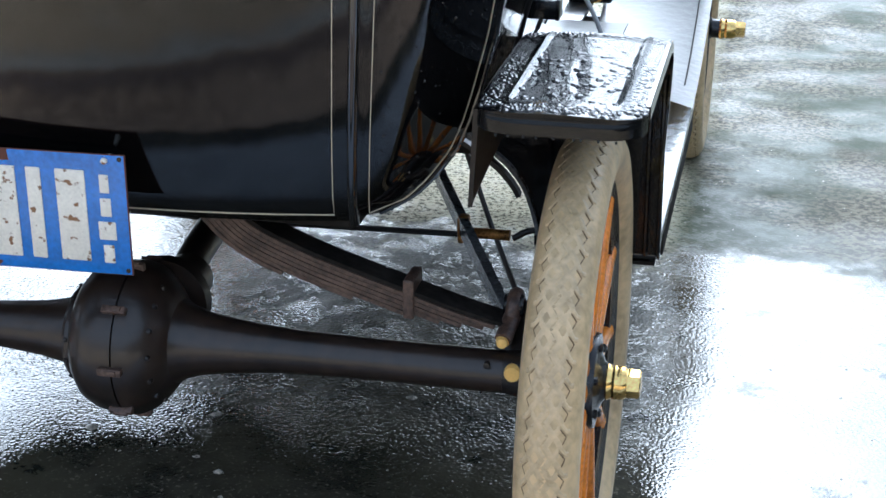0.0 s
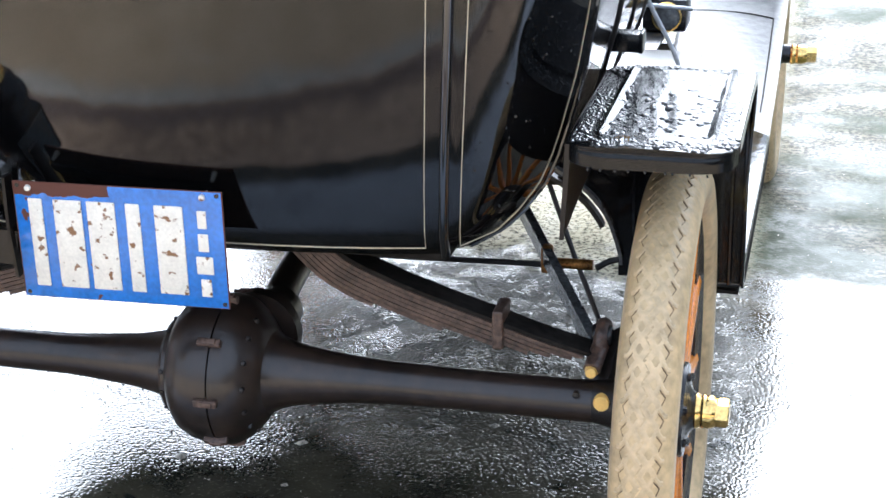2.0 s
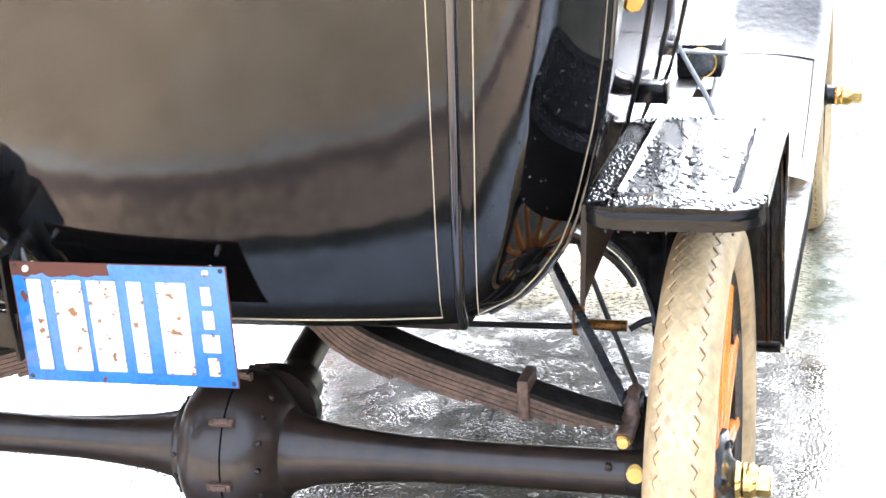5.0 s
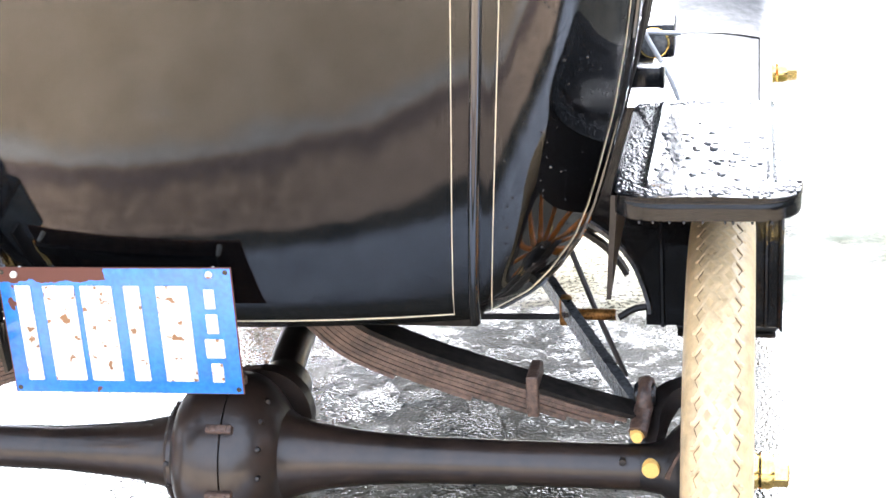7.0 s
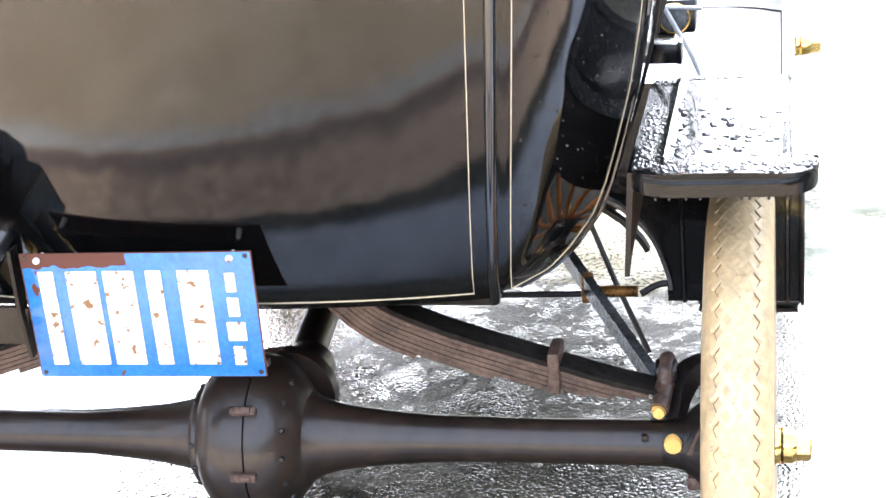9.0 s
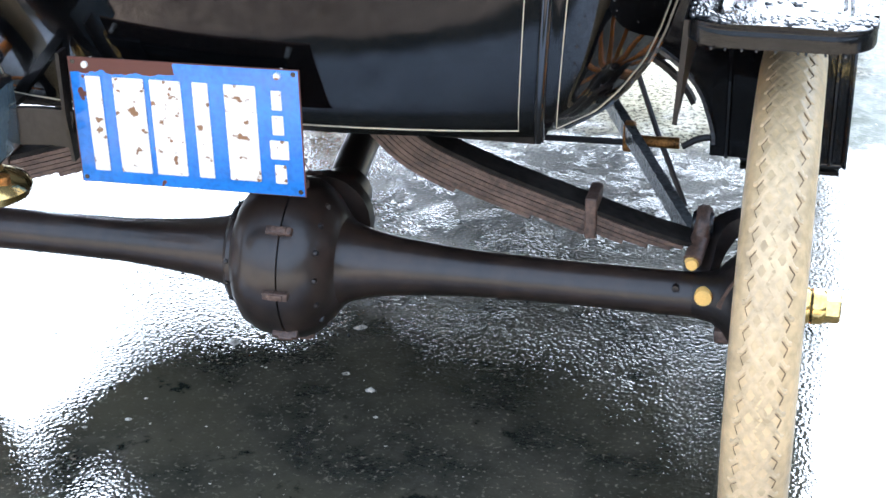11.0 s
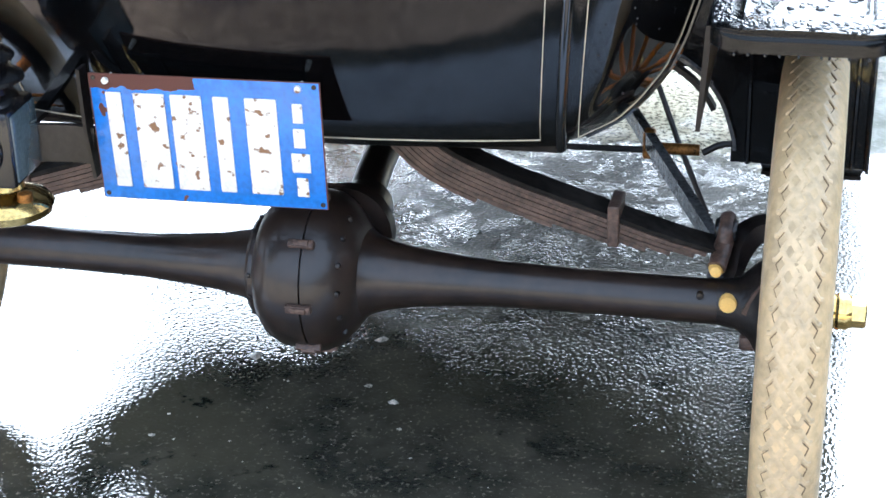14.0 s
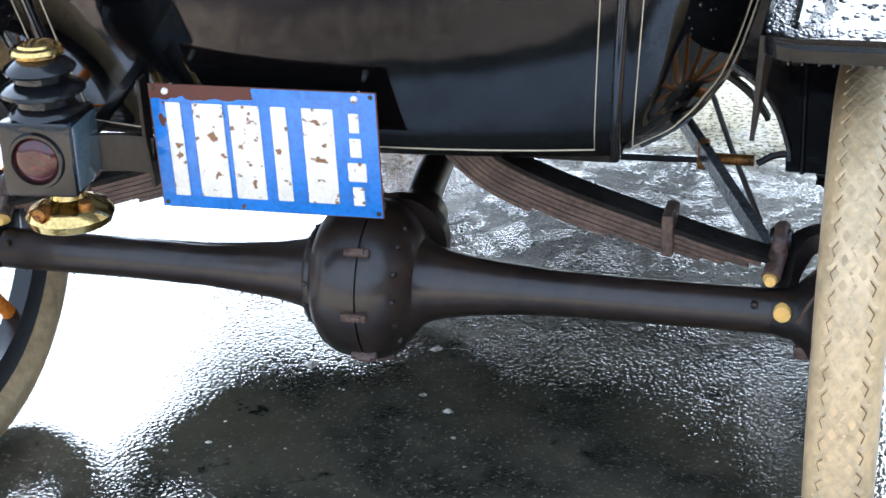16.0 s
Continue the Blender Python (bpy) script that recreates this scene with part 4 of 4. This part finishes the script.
# ---- tail lamp ----
def tail_lamp():
    m = pose(-0.337, -0.272, 0.586, 0, 0, 6)
    bm = bmesh.new()
    box(bm, -0.05, 0.05, -0.048, 0.048, 0.025, 0.130, 0.006)
    lamp = part("tail_lamp", bm, FENDER, car, "black box tail lamp with red lens and brass trim", m=m)
    glass = material("red_glass", (0.06, 0.006, 0.007), 0.12, vary=0.15, scale=14, coat=0.6)
    clear = material("blue_grey_glass", (0.09, 0.125, 0.145), 0.12, vary=0.12, scale=30, coat=0.5)
    bm = bmesh.new()
    lathe(bm, [(-0.056, 0.001), (-0.0555, 0.015), (-0.052, 0.028), (-0.046, 0.033)], "y", 28, (0, 0, 0.078))
    part("red_lens", bm, glass, lamp, "round red glass lens")
    bm = bmesh.new()
    lathe(bm, [(-0.046, 0.030), (-0.054, 0.033), (-0.054, 0.037), (-0.046, 0.040)], "y", 28, (0, 0, 0.078))
    part("lens_rim", bm, FENDER, lamp)
    bm = bmesh.new()
    box(bm, 0.0485, 0.0525, -0.040, 0.042, 0.032, 0.122, 0.002)
    part("side_glass", bm, clear, lamp, "blue-grey side glass")
    bm = bmesh.new()
    lathe(bm, [(0.129, 0.049), (0.136, 0.046), (0.142, 0.036), (0.154, 0.034), (0.156, 0.052), (0.159, 0.057), (0.164, 0.056), (0.170, 0.046), (0.175, 0.036), (0.183, 0.035), (0.185, 0.045), (0.189, 0.048), (0.194, 0.045), (0.201, 0.034), (0.208, 0.026)], "z", 32)
    part("chimney", bm, FENDER, lamp, "ringed black chimney")
    bm = bmesh.new()
    lathe(bm, [(0.204, 0.026), (0.208, 0.034), (0.213, 0.036), (0.218, 0.033), (0.220, 0.026), (0.223, 0.024), (0.226, 0.012), (0.227, 0.001)], "z", 28)
    part("brass_cap", bm, BRASS, lamp, "ribbed brass cap")
    bm = bmesh.new()
    lathe(bm, [(-0.036, 0.012), (-0.033, 0.040), (-0.025, 0.056), (-0.014, 0.060), (-0.004, 0.053), (0.004, 0.036), (0.010, 0.024), (0.027, 0.020)], "z", 32, (0.016, 0, 0))
    part("brass_base", bm, BRASS, lamp, "bowl-shaped brass oil font")
    bm = bmesh.new()
    lathe(bm, [(-0.056, 0.003), (-0.055, 0.009), (-0.044, 0.010), (-0.034, 0.010)], "y", 12, (-0.006, 0, 0.002))
    part("wick_knob", bm, OLDBRASS, lamp, "small brass knob")
    bm = bmesh.new()
    lathe(bm, [(-0.012, 0.010), (0.010, 0.010), (0.013, 0.004)], "z", 10, (0.048, -0.02, 0))
    part("filler_cap", bm, OLDBRASS, lamp, "small brass filler cap")
    bm = bmesh.new()
    sweep(bm, smooth_line([(0.0, 0.04, 0.06), (0.03, 0.10, 0.03), (0.10, 0.12, 0.02), (0.15, 0.11, 0.03)], 4), flat(0.02, 0.006))
    sweep(bm, [(0.0, 0.05, 0.05), (0.0, 0.19, 0.05)], flat(0.02, 0.008))
    part("lamp_bracket", bm, CHASSIS, lamp)


tail_lamp()

# ---- side of the car: running board, front fender, brackets ----
def side_things(s):
    bm = bmesh.new()
    box(bm, min(s * 0.632, s * 0.792), max(s * 0.632, s * 0.792), 0.374, 1.40, 0.438, 0.454, 0.006)
    board = part("running_board", bm, FENDER, car, "wet black running board")
    for x0, x1, z0 in ((0.772, 0.790, 0.380), (0.634, 0.648, 0.352)):
        bm = bmesh.new()
        box(bm, min(s * x0, s * x1), max(s * x0, s * x1), 0.56, 1.40, z0, 0.434, 0.003)
        part("board_valance", bm, SOOT, board)
    bm = bmesh.new()
    prof = smooth_line([(0, 1.30, 0.456), (0, 1.50, 0.468), (0, 1.75, 0.52), (0, 2.0, 0.605), (0, 2.2, 0.715), (0, 2.4, 0.81), (0, 2.56, 0.835), (0, 2.72, 0.80), (0, 2.88, 0.71), (0, 2.96, 0.62)], 4)

    def fn(u, v):
        f = v * (len(prof) - 1)
        i = min(int(f), len(prof) - 2)
        p = prof[i].lerp(prof[i + 1], f - i)
        return (s * (lerp([(1.3, 0.60), (1.45, 0.585), (1.75, 0.53), (3.0, 0.53)], p.y) * (1 - u) + lerp([(1.3, 0.792), (1.5, 0.792), (1.9, 0.794), (2.15, 0.798), (2.4, 0.812), (3.0, 0.815)], p.y) * u), p.y, p.z + 0.012 * (1 - (2 * u - 1) ** 2) + 0.02 * (1 - u))
    sheet(bm, fn, 8, 64, 0.003)
    ff = part("front_fender", bm, SOAKED, car, "black front fender sweeping down to the running board")
    bm = bmesh.new()
    edge_of = [p for p in prof if 1.4 < p.y < 1.96]
    sweep(bm, [(s * 0.764, p.y, p.z + 0.009) for p in edge_of], circle(0.0017, 6))
    at = edge_of[-1]
    sweep(bm, [(s * x, at.y, at.z + h) for x, h in ((0.54, 0.021), (0.60, 0.024), (0.67, 0.022), (0.72, 0.017), (0.764, 0.009))], circle(0.0017, 6))
    part("fender_bead", bm, SOOT, ff, "raised bead on the fender")
    bm = bmesh.new()
    sheet(bm, lambda u, v: (s * (0.585 + 0.085 * math.sqrt(1 - v)), 0.60 + 0.92 * u, 0.44 + lerp([(1.1, 0.165), (1.25, 0.14), (1.5, 0.02)], 0.60 + 0.92 * u) * v), 16, 8, 0.003)
    apron = part("splash_apron", bm, SOAKED, car, "wet black splash apron above the running board")
    # dull sheets added out of view, so the wet ground mirrors something dark
    bm = bmesh.new()
    box(bm, min(s * 0.578, s * 0.583), max(s * 0.578, s * 0.583), 0.60, 1.24, 0.40, 0.572)
    if s < 0:
        # sheets added on the unseen left, blocking sky from the ground's reflection
        box(bm, -0.531, -0.526, 1.241, 2.30, 0.40, 0.607)
        box(bm, -0.70, -0.532, 1.20, 1.78, 0.594, 0.600)
    part("apron_liner", bm, SOOT, apron)
    bm = bmesh.new()
    box(bm, min(s * 0.634, s * 0.788), max(s * 0.634, s * 0.788), 0.376, 1.39, 0.428, 0.434)
    part("apron_liner", bm, SOOT, apron)


for s in (1, -1):
    side_things(s)
bm = bmesh.new()
for s in (1, -1):
    box(bm, s * 0.32 - 0.02, s * 0.32 + 0.02, 0.37, 2.7, 0.49, 0.558, 0.004)
box(bm, -0.75, 0.75, 2.52, 2.56, 0.345, 0.39, 0.005)
part("chassis_frame", bm, CHASSIS, car)
bm = bmesh.new()
sheet(bm, lambda u, v: (0.34 * math.cos(math.pi * u) * (1 - 0.25 * v), 1.052 + 1.23 * v, 0.62 + (0.5 - 0.06 * v) * math.sin(math.pi * u) ** 0.6), 20, 6, 0.003)
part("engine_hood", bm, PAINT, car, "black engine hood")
bm = bmesh.new()
box(bm, -0.20, 0.20, 1.25, 2.25, 0.30, 0.60, 0.03)
box(bm, -0.33, 0.33, 1.25, 2.30, 0.52, 0.56, 0.01)
box(bm, -0.27, 0.27, 2.27, 2.33, 0.45, 1.08, 0.02)
part("engine_block", bm, CHASSIS, car)
def hinge_block(y, x0, x1, z0, z1):
    bm = bmesh.new()
    box(bm, x0, x1, y - 0.02, y + 0.02, z0, z1, 0.0015)
    box(bm, x1 - 0.004, x1 + 0.002, y - 0.021, y + 0.021, z0 - 0.001, z1 + 0.002, 0.001)
    part("door_hinge", bm, RIM, car, "black door hinge block")


hinge_block(0.345, 0.568, 0.617, 0.846, 0.876)
hinge_block(1.02, 0.57, 0.634, 0.908, 0.944)
for y in (0.30, 0.66, 0.97):
    bm = bmesh.new()
    sweep(bm, [(x_side(y, z) + 0.006, y, z) for z in (0.70, 0.76, 0.82, 0.9, 1.0, 1.1, 1.2, 1.33)], circle(0.004, 8))
    part("door_moulding", bm, CHASSIS, car, "dark door edge moulding")
# rest iron for the folding top
bm = bmesh.new()
sweep(bm, [(0.595, -0.085, 1.135), (0.70, -0.095, 1.128)], circle(0.0085, 10))
iron = part("top_rest_iron", bm, CHASSIS, car, "black iron rest bracket with drops")
bm = bmesh.new()
box(bm, 0.615, 0.690, -0.115, -0.065, 1.165, 1.195, 0.006)
box(bm, 0.635, 0.662, -0.105, -0.075, 1.13, 1.17, 0.004)
lathe(bm, [(-0.13, 0.018), (-0.125, 0.024), (-0.06, 0.024), (-0.055, 0.018)], "y", 16, (0.652, 0, 1.195))
part("clamp_block", bm, RIM, iron, "black clamp block")
bm = bmesh.new()
sweep(bm, smooth_line([(0.602, -0.09, 1.14), (0.606, -0.10, 1.19), (0.598, -0.10, 1.25)], 4), circle(0.005, 8))
part("stay_rod", bm, GREYROD, iron, "wet grey stay rod")
bm = bmesh.new()
sweep(bm, smooth_line([(0.695, -0.09, 1.15), (0.70, -0.10, 1.18), (0.688, -0.10, 1.21)], 4), circle(0.006, 8))
part("stay_rod", bm, GREYROD, iron, "wet grey stay rod")
bm = bmesh.new()
lathe(bm, [(1.216, 0.010), (1.22, 0.016), (1.226, 0.016), (1.23, 0.008)], "z", 12, (0.652, -0.095, 0))
part("wing_nut", bm, BRASS, iron, "brass wing nut")
# orange reflection in the side panel, laid on as a flat coloured patch
ORANGE = material("orange_paint", (0.88, 0.44, 0.06), 0.6, vary=0.2, scale=30, spec=0.15)
bm = bmesh.new()
rng = random.Random(4)
ring = []
for k in range(18):
    a = 2 * math.pi * k / 18
    q = rng.uniform(0.75, 1.1)
    y, z = 0.065 + 0.125 * q * math.cos(a), 1.052 + 0.026 * q * math.sin(a) - 0.012 * math.cos(a)
    ring.append((x_side(y, z) + 0.0062, y, z))
lo, hi = [bm.verts.new(p) for p in ring], [bm.verts.new((p[0] + 0.0015, p[1], p[2])) for p in ring]
bm.faces.new(hi)
for k in range(18):
    bm.faces.new((lo[k], lo[(k + 1) % 18], hi[(k + 1) % 18], hi[k]))
part("side_emblem", bm, ORANGE, car, "orange reflection on the side panel, laid on as flat colour", smooth=False)
# small black box with a brass-rimmed lid beside the hood, its pale clamp bar, and the fender stay
PALE = material("pale_grey_paint", (0.52, 0.53, 0.55), 0.3, vary=0.15, scale=20)
bm = bmesh.new()
box(bm, 0.470, 0.574, 1.60, 1.72, 0.616, 0.694, 0.006)
can = part("side_box", bm, RIM, car, "small black box beside the engine hood")
bm = bmesh.new()
lathe(bm, [(1.588, 0.002), (1.589, 0.026), (1.593, 0.031), (1.600, 0.032)], "y", 28, (0.528, 0, 0.652))
part("lid", bm, GREYROD, can, "round wet grey lid")
bm = bmesh.new()
sweep(bm, [(0.528 + 0.033 * math.cos(k * math.pi / 12), 1.594, 0.652 + 0.033 * math.sin(k * math.pi / 12)) for k in range(24)], circle(0.0028, 6), closed=True, up=(0, 1, 0))
part("lid_rim", bm, BRASS, can, "thin brass rim")
bm = bmesh.new()
sweep(bm, [(0.450, 1.582, 0.684), (0.590, 1.582, 0.676)], circle(0.005, 8))
part("clamp_bar", bm, PALE, can, "pale wet clamp bar")
bm = bmesh.new()
sweep(bm, smooth_line([(0.52, 1.17, 0.79), (0.545, 1.18, 0.74), (0.60, 1.2, 0.62), (0.63, 1.21, 0.45)], 4), circle(0.005, 8))
part("fender_stay", bm, PALE, car, "pale wet fender stay rod")


# ---- distance ----
LEAF = material("dark_evergreen_leaves", (0.065, 0.095, 0.04), 0.5, vary=0.4, scale=3)
BARK = material("grey_brown_bark", (0.13, 0.10, 0.075), 0.8, vary=0.3, scale=8, bump=0.5, bump_scale=20)
BRICK = material("red_brick_wall", (0.30, 0.12, 0.085), 0.7, vary=0.25, scale=4, bump=0.3, bump_scale=30)
SIDING = material("cream_painted_siding", (0.72, 0.66, 0.50), 0.5, vary=0.08, scale=3)
SLATE = material("dark_roof_shingle", (0.06, 0.055, 0.055), 0.6, vary=0.3, scale=5)
PANE = material("dark_window_pane", (0.03, 0.035, 0.04), 0.08, vary=0.2, scale=2)
KERB = material("wet_concrete_kerb", (0.30, 0.29, 0.27), 0.35, vary=0.2, scale=6, bump=0.3, bump_scale=60)

bm = bmesh.new()
for k in range(40):
    x = -20 + k
    box(bm, x + 0.008, x + 0.992, 11.62, 11.78, -0.02, 0.11 + 0.004 * noise.noise((x, 0, 0)), 0.012)
tagged(part("kerb", bm, KERB), label="wet grey concrete kerb along the lawn", category="kerb", kind="structure")


# trees out of view, added to block low sky in the wet reflections
def tree(seed, h):
    rng = random.Random(seed)
    root = new("tree")
    tagged(root, label="unseen dark green tree with a dense uneven crown, added for reflections", category="tree", group="trees beyond the kerb")
    bm = bmesh.new()
    line = smooth_line([(0, 0, -0.1), (0.1, 0.05, h * 0.3), (0.0, 0.15, h * 0.6), (0.1, 0.0, h * 0.92)], 4)
    n = len(line)
    rings = []
    for i, p in enumerate(line):
        r = 0.22 * (1 - i / n) + 0.03
        rings.append([bm.verts.new(p + Vector((r * math.cos(q * math.pi / 4), r * math.sin(q * math.pi / 4), 0))) for q in range(8)])
    for A, B in zip(rings, rings[1:]):
        for q in range(8):
            bm.faces.new((A[q], A[(q + 1) % 8], B[(q + 1) % 8], B[q]))
    limbs = []
    for k in range(9):
        z = h * rng.uniform(0.28, 0.8)
        a = rng.uniform(0, 2 * math.pi)
        L = h * rng.uniform(0.18, 0.32) * (1.15 - z / h)
        tip = Vector((L * math.cos(a), L * math.sin(a), z + L * 0.5))
        limbs.append(tip)
        sweep(bm, [Vector((0.05, 0.05, z)), tip * 0.5 + Vector((0, 0, z * 0.5)), tip], circle(0.045, 6))
    part("trunk", bm, BARK, root)
    bm = bmesh.new()
    for k in range(850):
        z = h * rng.uniform(0.22, 1.02)
        f = (z / h - 0.22) / 0.8
        R = h * 0.30 * (math.sin(math.pi * min(1, f * 0.85 + 0.15)) ** 0.7) * rng.uniform(0.35, 1.08)
        a = rng.uniform(0, 2 * math.pi)
        c = Vector((R * math.cos(a), R * math.sin(a), z))
        if noise.noise(c * 0.7 + Vector((seed, 0, 0))) < -0.16:
            continue
        w = rng.uniform(0.10, 0.26)
        e = Euler((rng.uniform(0, 3), rng.uniform(0, 3), rng.uniform(0, 3))).to_matrix()
        vs = [bm.verts.new(c + e @ Vector(v) * w) for v in ((-1, -0.5, 0), (0, -0.7, 0.25), (1, -0.3, 0), (0.7, 0.6, 0.1), (-0.4, 0.7, 0.2))]
        bm.faces.new(vs)
    part("crown", bm, LEAF, root, smooth=False)
    return root


first = tree(3, 6.5)
first.matrix_basis = pose(9.4, 18.6, 0)
second = tree(8, 8.0)
second.matrix_basis = pose(6.9, 14.5, 0)
spots = [(8.6, 13.6, 1.0), (7.2, 16.0, 1.0), (10.5, 15.0, 0.9), (14.0, 13.0, 1.1), (16.5, 8.0, 1.0), (17.0, 2.5, 0.9), (18.0, -4.0, 1.1), (-14.0, 19.0, 0.9), (-18.5, 18.0, 1.0), (-21.0, 15.0, 0.9)]
for k, (x, y, q) in enumerate(spots):
    copy_thing((first, second)[k % 2], pose(x, y, 0, 0, 0, 53 * k))


# house out of view, added as a shape for the ground to mirror
def house():
    root = new("house")
    tagged(root, label="unseen cream siding house with a red brick chimney, added for reflections", category="house")
    root.matrix_basis = pose(-9.5, 27.0, 0, 0, 0, -3)
    bm = bmesh.new()
    box(bm, -7, 1.35, 0, 7, -0.1, 4.6)
    part("wall", bm, SIDING, root, "cream painted siding wall", smooth=False)
    bm = bmesh.new()
    box(bm, 1.35, 2.15, -0.35, 3, -0.1, 6.4)
    part("chimney", bm, BRICK, root, "red brick chimney", smooth=False)
    bm = bmesh.new()
    box(bm, 2.15, 3.6, -0.1, 6, -0.1, 4.6)
    part("wall", bm, SIDING, root, "cream painted siding wall", smooth=False)
    bm = bmesh.new()
    v = [bm.verts.new(p) for p in ((-7.4, -0.5, 4.6), (3.5, -0.5, 4.6), (3.5, 7.5, 4.6), (-7.4, 7.5, 4.6), (-4, 3.4, 6.0), (1.5, 3.4, 6.0))]
    for q in ((0, 1, 5, 4), (1, 2, 5), (2, 3, 4, 5), (3, 0, 4), (3, 2, 1, 0)):
        bm.faces.new([v[i] for i in q])
    part("roof", bm, SLATE, root, "dark shingle roof", smooth=False)
    for x in (-4.8, -2.4, 0.2):
        for z in (0.6, 2.9):
            bm = bmesh.new()
            box(bm, x, x + 1.0, -0.05, 0.03, z, z + 1.4)
            w = part("window", bm, SIDING, root, smooth=False)
            for dx in (0.07, 0.54):
                bm = bmesh.new()
                box(bm, x + dx, x + dx + 0.39, -0.07, -0.045, z + 0.08, z + 1.32)
                part("pane", bm, PANE, w, smooth=False)
    bm = bmesh.new()
    box(bm, -6.5, -5.5, -0.06, 0.04, 0, 2.1)
    part("door", bm, BARK, root, smooth=False)


house()


# hedge out of view, added to darken reflections in the quarter panel
def hedge():
    rng = random.Random(21)
    bm = bmesh.new()
    prof = [(4.36, -0.05), (4.30, 0.4), (4.33, 0.9), (4.45, 1.12), (4.8, 1.18), (5.15, 1.12), (5.27, 0.9), (5.30, 0.4), (5.24, -0.05)]

    def skin(i, y):
        x, z = prof[i]
        q = noise.noise((x * 2, y * 2, z * 2)) * 0.07
        return Vector((x + q, y, z + (q if z > 0 else 0)))
    rows = [[bm.verts.new(skin(i, -8.0 + 0.25 * j)) for i in range(9)] for j in range(39)]
    for A, B in zip(rows, rows[1:]):
        for i in range(8):
            bm.faces.new((A[i], A[i + 1], B[i + 1], B[i]))
    bm.faces.new(rows[0])
    bm.faces.new(rows[-1][::-1])
    for k in range(7000):
        i = rng.randrange(8)
        y = rng.uniform(-8.05, 1.55)
        c = skin(i, y).lerp(skin(i + 1, y), rng.random()) + Vector((rng.uniform(-0.05, 0.05), 0, rng.uniform(0, 0.06)))
        w = rng.uniform(0.035, 0.08)
        e = Euler((rng.uniform(0, 3), rng.uniform(0, 3), rng.uniform(0, 3))).to_matrix()
        bm.faces.new([bm.verts.new(c + e @ Vector(v) * w) for v in ((-1, -0.5, 0), (0, -0.7, 0.25), (1, -0.3, 0), (0.7, 0.6, 0.1), (-0.4, 0.7, 0.2))])
    ob = part("hedge", bm, material("grey_green_hedge_leaves", (0.105, 0.115, 0.105), 0.45, vary=0.4, scale=4), smooth=False)
    tagged(ob, label="unseen grey-green hedge added for reflections in the body", category="hedge", kind="stuff")


hedge()
